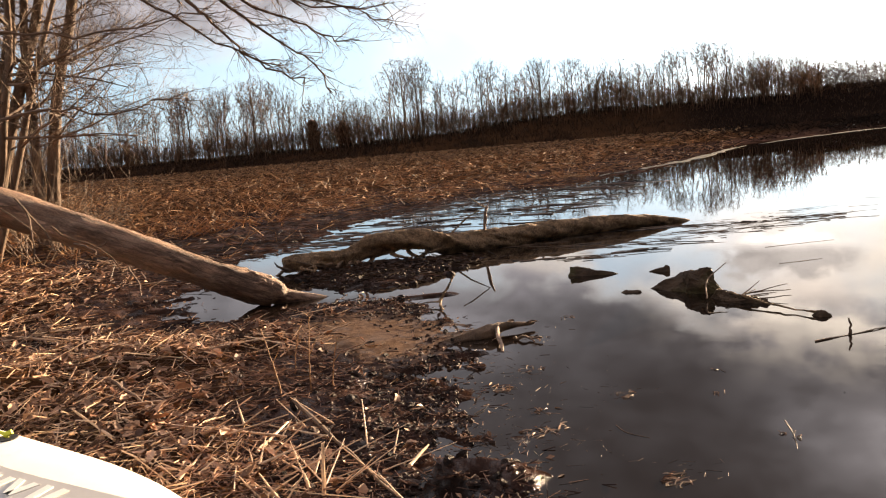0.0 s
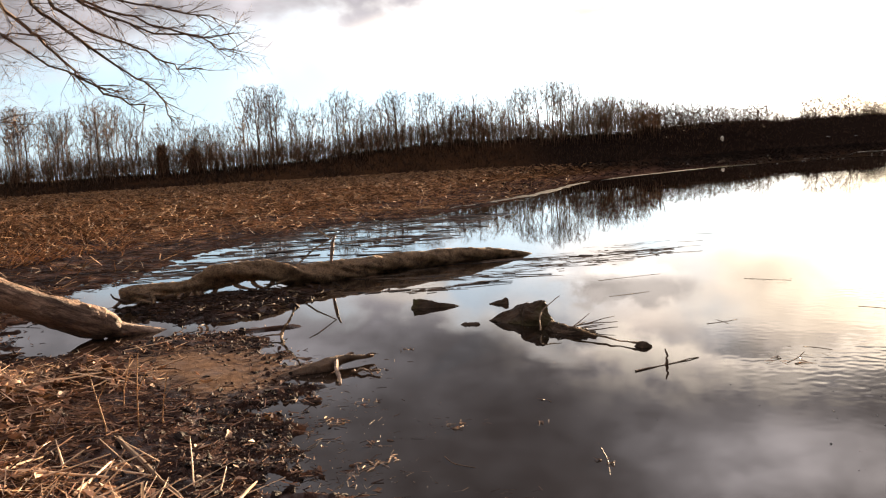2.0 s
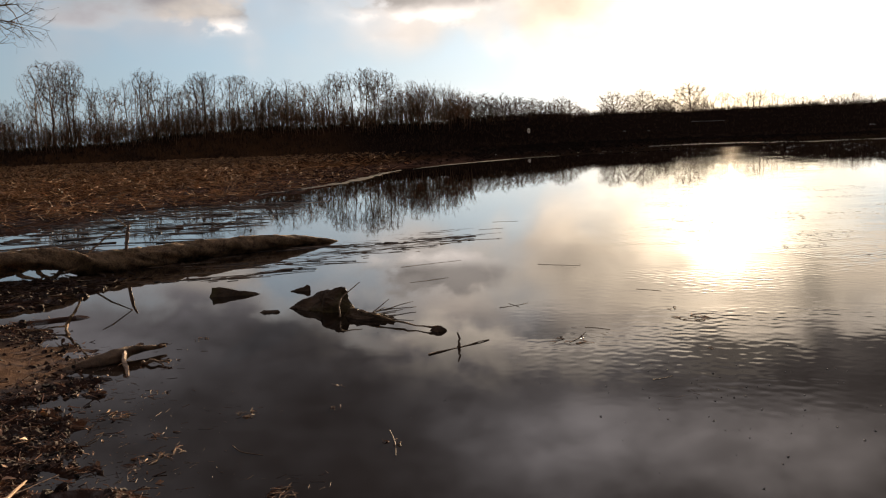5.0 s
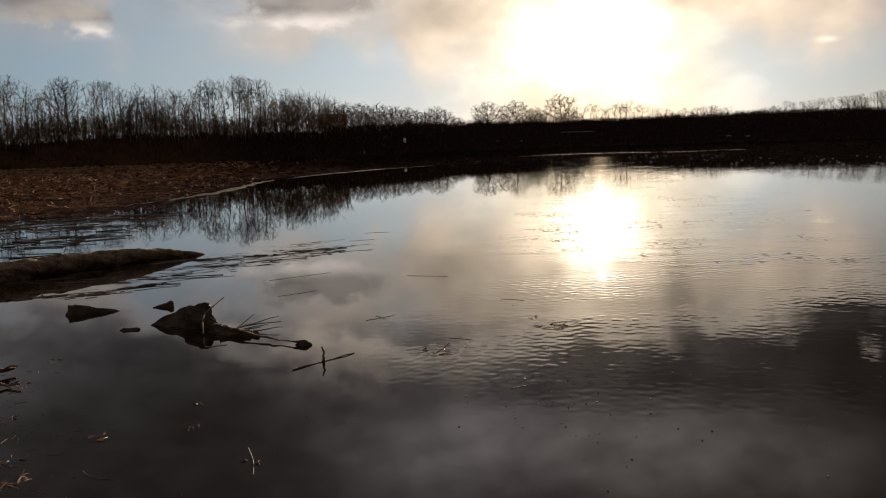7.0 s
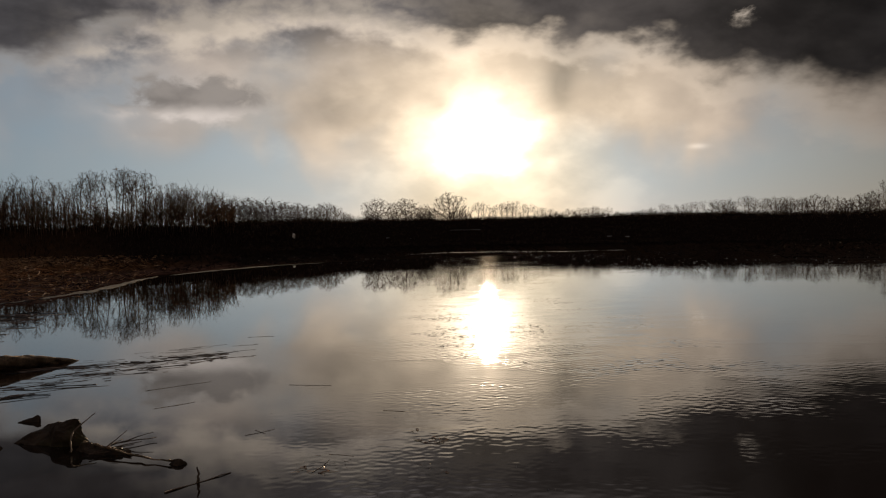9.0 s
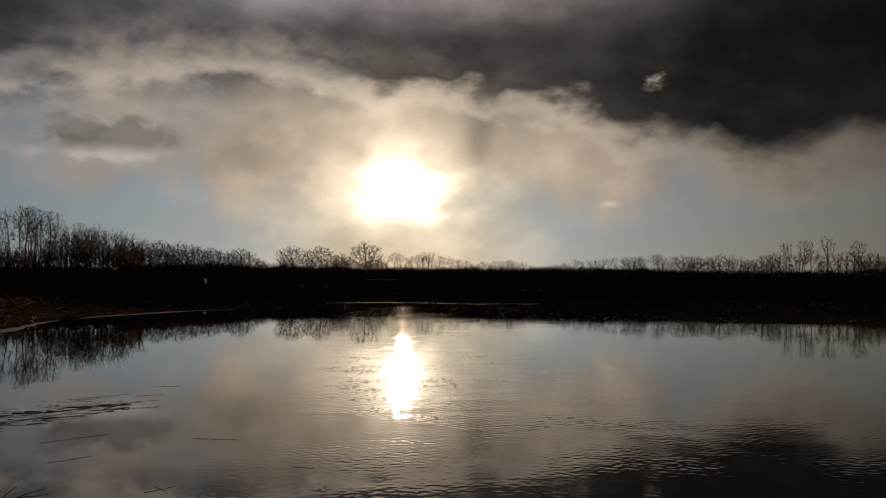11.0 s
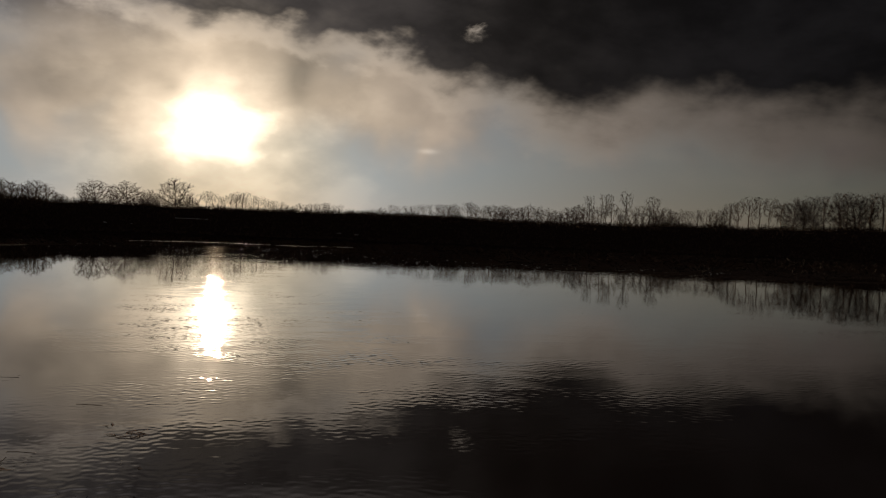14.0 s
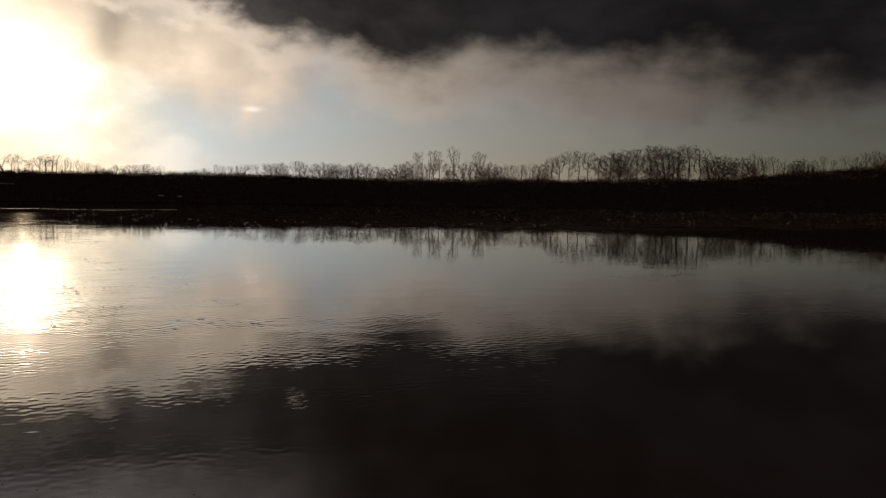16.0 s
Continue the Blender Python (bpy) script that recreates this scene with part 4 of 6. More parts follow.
def build_brush():
    """Leafless scrub at the foot of the woods: a low dark hem up the slope, and thin brown saplings between the trunks."""
    rng = np.random.default_rng(9)

    def spots(count, low, high, inner, outer):
        """Places on the slope, between shares inner and outer of its depth."""
        az = rng.uniform(low, high, count)
        toward = smooth01((az - 12) / 12)
        r = 103 + 39 * toward + rng.uniform(inner, outer, count) * (10 + 26 * toward)
        x, y = r * np.sin(np.radians(az)), r * np.cos(np.radians(az))
        return np.stack([x, y, land(x, y) - 0.03], -1), az, r

    # tangled hem: short crooked shoots
    foot, az, r = spots(8500, -44, 92, -0.05, 1.15)
    tall = 0.55 + 0.5 * wobble(foot[:, 0], foot[:, 1], 7.0, 31.0)
    p, q = [], []
    for k in range(5):
        size = np.clip(tall, 0.2, 1.2) * rng.uniform(0.4, 1.0, len(foot))
        lean = rng.normal(0, 0.55, (len(foot), 2)) * size[:, None]
        start = foot + np.concatenate([rng.normal(0, 0.35, (len(foot), 2)), np.zeros((len(foot), 1))], 1)
        p.append(start)
        q.append(start + np.concatenate([lean, size[:, None]], 1))
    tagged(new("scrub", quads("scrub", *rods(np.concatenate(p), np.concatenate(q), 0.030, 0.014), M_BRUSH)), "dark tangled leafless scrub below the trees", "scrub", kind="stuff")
    # thicket of fine shoots along the far crest
    foot, az, r = spots(2600, 13, 92, 0.98, 1.35)
    tall = np.clip(0.9 + 0.9 * wobble(az * 1.0, r, 1.7, 35.0), 0.25, 1.9)
    p = np.repeat(foot, 9, axis=0) + np.concatenate([rng.normal(0, 0.5, (len(foot) * 9, 2)), np.zeros((len(foot) * 9, 1))], 1)
    size = np.repeat(tall, 9) * rng.uniform(0.4, 1.0, len(p))
    q = p + np.stack([rng.normal(0, 0.35, len(p)) * size, rng.normal(0, 0.35, len(p)) * size, size], -1)
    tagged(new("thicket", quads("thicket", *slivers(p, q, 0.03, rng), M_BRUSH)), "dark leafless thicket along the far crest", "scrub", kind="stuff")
    # saplings: a stem with side shoots
    foot, az, r = spots(5600, -44, 14, 0.6, 2.2)
    tall = (2.5 + 1.6 * wobble(foot[:, 0], foot[:, 1], 9.0, 33.0)) * rng.uniform(0.5, 1.5, len(foot))
    tall = np.clip(tall, 0.8, 4.6)
    bend = np.concatenate([rng.normal(0, 0.12, (len(foot), 2)) * tall[:, None], tall[:, None]], 1)
    p, q, w = [foot], [foot + bend], [np.full(len(foot), 0.028)]
    for k in range(7):
        share = rng.uniform(0.25, 0.98, len(foot))
        start = foot + bend * share[:, None]
        way = np.stack([rng.normal(0, 0.35, len(foot)), rng.normal(0, 0.35, len(foot)), rng.uniform(0.2, 0.75, len(foot))], -1) * (tall * 0.45)[:, None]
        p.append(start)
        q.append(start + way)
        w.append(np.full(len(foot), 0.019))
    w = np.concatenate(w)
    tagged(new("saplings", quads("saplings", *rods(np.concatenate(p), np.concatenate(q), w, w * 0.5), M_SAPLING)), "thin brown saplings between the trunks of the wood", "saplings", kind="stuff")


build_brush()


# ---- reeds of the marsh ----
def build_reeds():
    rng = random.Random(17)
    az = np.array([rng.uniform(-44, 22) if i < 34000 else rng.uniform(14, 90) for i in range(68000)])
    r = np.array([11 * (102 / 11) ** (rng.random() ** 0.8) if i < 34000 else rng.uniform(48, 145) for i in range(68000)])
    x, y = r * np.sin(np.radians(az)), r * np.cos(np.radians(az))
    d = lake_distance(x, y)
    z = land(x, y)
    geo, flat, sedge, wet = Geo(), Geo(), Geo(), Geo()
    for px, py, pz, pr, pd in zip(x, y, z, r, d):
        if pd < 0.02 or pz < 0.012:
            continue
        if pr < 60 and noise.noise(Vector((px * 0.3, py * 0.9, 9.0))) + 0.5 * noise.noise(Vector((px * 0.9, py * 2.5, 4.0))) < rng.uniform(-0.55, 0.05):
            continue
        margin = (float(np.interp(pr, [17, 22], [3.4, 0.5])) if py > 9 and px < 0.12 * py + 2 else 0.6) * (1 + 0.8 * noise.noise(Vector((px * 0.22, py * 0.22, 12.0))))
        if pd < margin and rng.random() < 0.93:
            if rng.random() < 0.55 and px < 0.12 * py + 3:
                wet.straw((px, py, pz + rng.uniform(0.0, 0.03)), (rng.uniform(-1, 1), rng.uniform(-0.5, 0.5), rng.uniform(-0.05, 0.08)), rng.uniform(0.15, 0.9), 0.002 + pr * 0.00016, False)
            continue
        dense = min(max((pr - 21) / 16, 0.0), 0.60) * min(max(pd / (2.5 if pr < 18 else 0.7), 0.1), 1.0)
        tall_grass = px < -0.34 * py and 13 < pr < 34
        if tall_grass:
            dense = 0.8
        wide = 0.0035 + pr * 0.00028
        if rng.random() < dense:
            h = rng.uniform(0.10, 0.40) * (1.5 if tall_grass else 1.0) * (0.5 + 0.5 * min(pd / (3 if pr < 18 else 0.8), 1)) * (0.75 + 0.9 * max(noise.noise(Vector((px * 0.35, py * 0.35, 5.0))), -0.5))
            for k in range(2):
                dx, dy = rng.uniform(-1.6, 1.6) * h, rng.uniform(-1.2, 1.2) * h
                # blades to the right take the colour with shade painted in
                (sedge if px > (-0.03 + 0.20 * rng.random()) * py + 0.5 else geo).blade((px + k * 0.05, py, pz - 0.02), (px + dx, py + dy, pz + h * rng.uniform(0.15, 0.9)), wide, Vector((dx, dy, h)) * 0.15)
        else:
            if pd < 3.0 and pr < 20 and rng.random() < 0.65 - 0.12 * pd:
                continue
            for k in range(0 if px > (-0.03 + 0.20 * rng.random()) * py + 1 else 3):
                flat.straw((px + rng.uniform(-0.2, 0.2), py + rng.uniform(-0.2, 0.2), pz + rng.uniform(0.01, 0.09)), (rng.uniform(-1, 1), rng.uniform(-0.8, 0.8), rng.uniform(-0.1, 0.22)), rng.uniform(0.12, 0.6), 0.0012 + pr * 0.0002, False)
    tagged(new("marsh_reeds", geo.mesh("marsh_reeds", M_REED)), "broken brown winter reeds covering the marsh", "reeds", kind="stuff")
    tagged(new("sedge", sedge.mesh("sedge", M_SHADED_REED)), "low marsh reeds across the water, painted dark for backlit shade", "sedge", kind="stuff")
    tagged(new("wet_reed_litter", wet.mesh("wet_reed_litter", M_STRAND)), "dark wet reed stems lying on the marsh mud", "reeds", kind="stuff")
    tagged(new("reed_litter", flat.mesh("reed_litter", M_REED)), "flattened brown reed litter on the marsh edge", "reeds", kind="stuff")


build_reeds()


# ---- near bank: straw, leaves, clods ----
def build_litter():
    rng = random.Random(23)
    count = 60000
    r = np.array([2.3 * (14 / 2.3) ** rng.random() for i in range(count)])
    az = np.array([rng.uniform(-48, 6) for i in range(count)])
    x, y = r * np.sin(np.radians(az)), r * np.cos(np.radians(az))
    d = lake_distance(x, y) + np.array([rng.uniform(-0.35, 0.35) for i in range(count)])
    z = land(x, y)
    heap = wobble(x, y, 0.8, 21.0)
    straw, dark, leaf, clod, wrack = Geo(), Geo(), Geo(), Geo(), Geo()
    crumbs = []
    for i in range(count):
        px, py, pz, pr, pd = x[i], y[i], z[i], r[i], d[i]
        if pd < -0.1 or pz < -0.02:
            continue
        pick = rng.random()
        yaw = rng.uniform(0, 3.1416)
        way = (math.cos(yaw), math.sin(yaw), rng.gauss(0, 0.22))
        size = 0.75 + 0.07 * pr
        dry = pd > 1.15 - 0.5 * heap[i] + 0.5 * math.exp(-((py - 5.3) / 0.75) ** 2)
        if rng.random() < 0.95 * silt_flat(px, py):
            continue
        if dry and pick < 0.05:
            long = rng.uniform(0.08, 0.3) * size
            straw.blade((px, py, pz + 0.01), (px + math.cos(yaw) * long, py + math.sin(yaw) * long, pz + rng.uniform(0.0, 0.08)), rng.uniform(0.0014, 0.0035) * size, Vector((rng.uniform(-0.2, 0.2), rng.uniform(-0.2, 0.2), rng.uniform(0.05, 0.3))) * long)
        elif dry and pick < (0.34 if px < -2.6 else 0.25) + 0.35 * heap[i]:
            straw.straw((px, py, pz + rng.uniform(0.0, 0.07)), way, rng.choice((0.05, 0.09, 0.15, 0.3)) * rng.uniform(0.7, 1.3) * size, rng.choice((0.001, 0.0016, 0.0026, 0.0036)) * size)
        elif pd > 0.95 - 0.3 * heap[i] and pick < 0.66:
            dark.straw((px, py, pz + rng.uniform(-0.005, 0.05)), way, rng.uniform(0.03, 0.2) * size, rng.choice((0.0009, 0.0015, 0.0024, 0.004)) * size)
        elif dry and pick < 0.90:
            leaf.leaf((px, py, pz + rng.uniform(0.005, 0.06)), rng.choice((0.014, 0.022, 0.036)) * rng.uniform(0.8, 1.4) * size, rng.uniform(0, 6.28))
        elif pick > 0.92 and pd < 1.6 and pz > 0.004:
            clod.lump((px, py, pz + 0.004), rng.choice((0.010, 0.016, 0.03)) * rng.uniform(0.7, 1.5))
        elif pd < 1.1 and pick < 0.03:
            leaf.leaf((px, py, pz + rng.uniform(0.004, 0.02)), rng.choice((0.008, 0.013, 0.022)) * size, rng.uniform(0, 6.28))
        elif pd < 1.2 and pick < 0.18:
            dark.straw((px, py, pz + rng.uniform(0.0, 0.02)), way, rng.uniform(0.02, 0.10) * size, rng.uniform(0.0014, 0.0035) * size)
    # thinner cover on the rest of the bank, beside and behind
    more = 16000
    r2 = np.array([0.4 + 8.6 * math.sqrt(rng.random()) for i in range(more)])
    az2 = np.array([rng.uniform(6, 312) for i in range(more)])
    x2, y2 = r2 * np.sin(np.radians(az2)), r2 * np.cos(np.radians(az2))
    d2 = lake_distance(x2, y2)
    for px, py, pz, pd in zip(x2, y2, land(x2, y2), d2):
        if pd < 0.05 or pz < 0.01:
            continue
        yaw, pick = rng.uniform(0, 3.1416), rng.random()
        way = (math.cos(yaw), math.sin(yaw), rng.gauss(0, 0.15))
        if pd > 0.8 and pick < 0.45:
            straw.straw((px, py, pz + rng.uniform(0.0, 0.05)), way, rng.choice((0.08, 0.15, 0.3)) * rng.uniform(0.7, 1.3), rng.choice((0.0016, 0.0026, 0.0036)))
        elif pick < 0.8:
            dark.straw((px, py, pz + rng.uniform(0.0, 0.04)), way, rng.uniform(0.04, 0.25), rng.choice((0.0015, 0.0024, 0.004)))
        elif pd > 0.8:
            leaf.leaf((px, py, pz + 0.02), rng.choice((0.022, 0.036)), yaw)
        else:
            clod.lump((px, py, pz), rng.choice((0.010, 0.02)))
    # crumbs of wet mud and rotten leaf along the waterline
    for i in range(7500):
        py = 3.0 + 5.6 * rng.random() ** 1.3
        edge = float(np.interp(py, [2.3, 3.57, 4.88, 5.73, 6.77, 8.43], [0.25, -0.32, -0.88, -0.83, -1.0, -1.88]))
        px = edge + 0.1 - abs(rng.gauss(0, 0.55))
        if noise.noise(Vector((px * 2.2, py * 2.2, 40.0))) < rng.uniform(-0.5, 0.35) or rng.random() < 0.9 * silt_flat(px, py):
            continue
        crumbs.append((px, py, rng.random(), rng.uniform(0, 6.28)))
    for (px, py, pick, yaw), pz in zip(crumbs, land([c[0] for c in crumbs], [c[1] for c in crumbs])):
        if pz < -0.004:
            continue
        if pick < 0.72:
            clod.lump((px, py, pz), rng.choice((0.006, 0.010, 0.016, 0.026)) * rng.uniform(0.7, 1.4))
        elif pick < 0.80:
            leaf.leaf((px, py, pz + 0.008), rng.choice((0.007, 0.012, 0.018)), yaw)
        else:
            dark.straw((px, py, pz + 0.008), (math.cos(yaw), math.sin(yaw), rng.gauss(0, 0.15)), rng.choice((0.02, 0.04, 0.09)), rng.uniform(0.0012, 0.003))
    # wrack on the mud bar under the old trunk
    for i in range(1500):
        px, py = rng.gauss(-2.45, 0.6), 0.0
        py = 10.75 + (px + 2) * 0.25 + rng.gauss(-0.3, 0.5)
        pz = ground_z(px, py)
        if pz < -0.02:
            continue
        yaw = rng.uniform(0, 3.1416)
        if rng.random() < 0.45:
            wrack.straw((px, py, max(pz, 0) + rng.uniform(0.0, 0.04)), (math.cos(yaw), math.sin(yaw), rng.gauss(0, 0.12)), rng.uniform(0.04, 0.26), rng.uniform(0.003, 0.008))
        else:
            clod.lump((px, py, max(pz, 0.0)), rng.uniform(0.02, 0.07))
    tagged(new("straw", straw.mesh("straw", M_STRAW)), "pale broken straw strewn over the bank", "straw", kind="stuff")
    tagged(new("plant_litter", dark.mesh("plant_litter", M_LITTER)), "dark brown plant litter on the mud", "litter", kind="stuff")
    tagged(new("wrack", wrack.mesh("wrack", M_BRUSH)), "wet black wrack on the mud bar under the trunk", "wrack", kind="stuff")
    tagged(new("dead_leaves", leaf.mesh("dead_leaves", M_LEAF)), "curled brown dead leaves on the bank", "leaves", kind="stuff")
    tagged(new("mud_clods", clod.mesh("mud_clods", M_CLOD)), "wet dark clods of mud at the waterline", "mud", kind="stuff")


def ground_z(x, y):
    return float(land(x, y)[0])


build_litter()


# ---- fallen trunks ----
def curve_points(points, steps):
    """A smooth line through the points, with interpolated values of all columns."""
    p = np.array(points, float)
    out = []
    for i in range(len(p) - 1):
        a, b, c, d = p[max(i - 1, 0)], p[i], p[i + 1], p[min(i + 2, len(p) - 1)]
        for k in range(steps):
            t = k / steps
            out.append(0.5 * (2 * b + (c - a) * t + (2 * a - 5 * b + 4 * c - d) * t * t + (3 * b - a - 3 * c + d) * t ** 3))
    out.append(p[-1])
    return np.array(out)


def trunk_mesh(name, rows, mat, steps=10, sides=20, jitter=0.12):
    """A trunk along rows of x, y, z, radius."""
    line = curve_points(rows, steps)
    geo = Geo()
    geo.tube([tuple(q[:3]) for q in line], [q[3] for q in line], sides, True, jitter)
    return geo.mesh(name, mat, True)


leaning = thing("fallen_log", "bare leaning fallen trunk with its end in the shallow water", "log")
lean_stem = part("stem", trunk_mesh("stem", [(-2.56, 8.88, -0.05, 0.012), (-2.76, 8.76, -0.005, 0.042), (-2.94, 8.66, 0.030, 0.066), (-3.06, 8.59, 0.065, 0.09), (-3.13, 8.54, 0.12, 0.125), (-3.19, 8.51, 0.14, 0.155), (-3.30, 8.45, 0.19, 0.160), (-3.40, 8.39, 0.24, 0.150), (-3.62, 8.25, 0.36, 0.150), (-3.96, 8.05, 0.56, 0.152),
                                     (-4.41, 7.82, 0.805, 0.156), (-4.82, 7.62, 1.02, 0.162), (-5.26, 7.42, 1.245, 0.168), (-6.3, 6.9, 1.78, 0.18), (-7.2, 6.45, 2.23, 0.20)], M_BARE, 12, 26, 0.16), leaning)
for t, turn, size in [(0.02, 0.2, 0.032), (0.045, 1.0, 0.040), (0.06, -0.5, 0.028), (0.085, 0.5, 0.036), (0.115, 0.1, 0.026), (0.30, 0.7, 0.030), (0.36, 0.9, 0.026), (0.52, 0.3, 0.02)]:
    # a low broken burl that grows out of the upper side
    low, high = Vector((-3.17, 8.52, 0.125)), Vector((-5.26, 7.42, 1.235))
    way = (high - low).normalized()
    up = (Vector((0, 0, 1)) - way * way.z).normalized()
    out = (up * math.cos(turn) + way.cross(up) * math.sin(turn)).normalized()
    if out.y > 0.35:
        out = (up * math.cos(turn) - way.cross(up) * math.sin(turn)).normalized()
    foot = low.lerp(high, t) + out * 0.122
    g = Geo()
    g.tube([foot - out * 0.03 - way * size, foot + out * size * 0.35 - way * size * 0.3, foot + out * size * 0.75 + way * size * 0.2, foot + out * size * 0.5 + way * size * 0.9, foot - out * 0.02 + way * size * 2.0],
           [size * 0.9, size * 1.0, size * 0.75, size * 0.8, size * 0.5], 10, True, 0.9)
    part("knot", g.mesh("knot", M_BARE, True), lean_stem, "broken splintered knot")
for t0, t1, turn in ((0.10, 0.34, -0.15), (0.36, 0.5, 0.25)):
    low, high = Vector((-3.17, 8.52, 0.125)), Vector((-5.26, 7.42, 1.235))
    way = (high - low).normalized()
    up = (Vector((0, 0, 1)) - way * way.z).normalized()
    out = up * math.cos(turn) + way.cross(up) * math.sin(turn)
    g = Geo()
    line = [low.lerp(high, t0 + (t1 - t0) * i / 16) + out * (0.146 + 0.006 * noise.noise(Vector((i * 0.7, turn, 0)))) for i in range(17)]
    g.tube(line, [0.016 * (0.6 + 0.8 * abs(noise.noise(Vector((i * 0.9, turn, 3.0))))) for i in range(17)], 6, True, 0.8)
    part("bark_strip", g.mesh("bark_strip", M_BARK), lean_stem, "dark ragged strip of bark")
for k, (start, way, length) in enumerate([((-5.15, 7.20, 1.45), (0.35, -0.1, -0.8), 0.8), ((-4.95, 7.25, 1.30), (0.5, 0.0, -0.6), 0.9), ((-4.7, 7.35, 1.02), (0.75, 0.05, -0.5), 1.1), ((-4.35, 7.45, 0.8), (0.6, -0.1, 0.3), 0.35), ((-5.2, 7.2, 1.5), (0.1, -0.1, -0.9), 0.6), ((-5.3, 7.25, 1.2), (0.5, -0.2, 0.2), 0.5), ((-4.85, 7.25, 1.15), (0.3, 0.0, -0.9), 0.5), ((-4.5, 7.35, 0.85), (0.9, 0.0, -0.2), 0.45), ((-4.1, 7.5, 0.6), (0.4, -0.1, -0.7), 0.4)]):
    g, rng = Geo(), random.Random(80 + k)
    pts, d = [Vector(start)], Vector(way).normalized()
    for j in range(9):
        d = (d + Vector((rng.uniform(-1, 1), rng.uniform(-1, 1), rng.uniform(-1, 0.8))) * 0.32).normalized()
        pts.append(pts[-1] + d * length / 9)
    g.tube(pts, [0.0095 * (1 - 0.08 * j) for j in range(10)], 6, True, 0.4)
    part("side_twig", g.mesh("side_twig", M_TWIG), leaning)

old = thing("sunken_log", "mossy crooked old trunk lying half sunk on a mud bar", "log")
old_stem = part("stem", trunk_mesh("stem", [(-3.74, 10.62, 0.130, 0.085), (-3.62, 10.70, 0.130, 0.100), (-3.37, 10.80, 0.120, 0.105), (-3.04, 10.95, 0.130, 0.115), (-2.78, 11.10, 0.210, 0.130), (-2.51, 11.25, 0.250, 0.140), (-2.17, 11.40, 0.235, 0.122),
                                     (-1.84, 11.60, 0.135, 0.128), (-1.42, 11.85, 0.108, 0.136), (-1.06, 12.10, 0.098, 0.142), (-0.62, 12.50, 0.103, 0.140), (0.01, 12.90, 0.103, 0.130), (0.66, 13.30, 0.080, 0.104), (1.10, 13.55, 0.045, 0.062), (1.50, 13.75, -0.040, 0.040)], M_MOSSY, 14, 28, 0.48), old)
g = Geo()
g.tube([(-1.37, 11.95, 0.15), (-1.36, 11.96, 0.28), (-1.34, 11.97, 0.40), (-1.33, 11.98, 0.5), (-1.29, 12.0, 0.60)], [0.028, 0.022, 0.024, 0.018, 0.012], 9, True, 0.6)
part("branch_stub", g.mesh("branch_stub", M_BARE), old_stem, "pale broken branch stub")
g = Geo()
g.tube([(-1.86, 11.9, 0.2), (-1.6, 11.98, 0.42), (-1.35, 12.0, 0.55), (-1.62, 12.1, 0.74), (-1.75, 12.1, 0.8)], [0.014, 0.012, 0.011, 0.010, 0.006], 5)
part("branch", g.mesh("branch", M_MOSSY), old_stem)
for x0, y0 in [(-3.6, 10.68), (-3.45, 10.72), (-3.3, 10.8), (-3.1, 10.9), (-2.95, 11.0), (-2.7, 11.1), (-2.5, 11.2), (-2.3, 11.3), (-2.05, 11.4), (-1.85, 11.5)]:
    g = Geo()
    here, way = Vector((x0, y0, 0.11)), Vector((random.uniform(-0.8, 0.5), random.uniform(-1.2, -0.3), -0.5))
    pts = [here.copy()]
    for k in range(5):
        way = (way + Vector((random.uniform(-0.7, 0.7), random.uniform(-0.5, 0.3), random.uniform(-0.25, 0.3)))).normalized()
        here = here + way * 0.085
        here.z = max(here.z, 0.0)
        pts.append(here.copy())
    g.tube([tuple(p) for p in pts], [0.032, 0.026, 0.022, 0.016, 0.012, 0.007], 6, True, 0.5)
    part("root", g.mesh("root", M_MOSSY), old_stem)

for k in range(9):
    rng = random.Random(300 + k)
    g = Geo()
    here = Vector((-3.72 + 0.11 * k, 10.62 + 0.035 * k, 0.07))
    way = Vector((rng.uniform(-0.8, -0.1), rng.uniform(-0.9, -0.2), rng.uniform(-0.5, -0.1)))
    pts = [here.copy()]
    for j in range(5):
        way = (way + Vector((rng.uniform(-0.7, 0.5), rng.uniform(-0.5, 0.3), rng.uniform(-0.4, 0.35)))).normalized()
        here = here + way * rng.uniform(0.06, 0.11)
        here.z = max(here.z, -0.01)
        pts.append(here.copy())
    g.tube([tuple(p) for p in pts], [0.03, 0.024, 0.02, 0.016, 0.011, 0.006], 6, True, 0.6)
    part("root", g.mesh("root", M_BARK), old_stem, "dark snapped root")


# ---- stones in the water ----
def stone(name, label, corners, seed, rough=0.02):
    """An angular stone: the hull of a few corners, broken up and roughened."""
    bm = bmesh.new()
    for c in corners:
        bm.verts.new(c)
    bmesh.ops.convex_hull(bm, input=bm.verts)
    bmesh.ops.subdivide_edges(bm, edges=bm.edges, cuts=7, use_grid_fill=True)
    bmesh.ops.triangulate(bm, faces=bm.faces)
    for v in bm.verts:
        p = v.co * 9 + Vector((seed * 5, 0, 0))
        v.co += Vector((noise.noise(p), noise.noise(p + Vector((9, 0, 0))), noise.noise(p + Vector((0, 9, 0))))) * rough
        v.co += Vector((noise.noise(p * 4), noise.noise(p * 4 + Vector((9, 0, 0))), noise.noise(p * 4 + Vector((0, 9, 0))))) * rough * 0.4
    data = bpy.data.meshes.new(name)
    bm.to_mesh(data)
    bm.free()
    data.materials.append(M_STONE)
    return tagged(new(name, data), label, "stone")


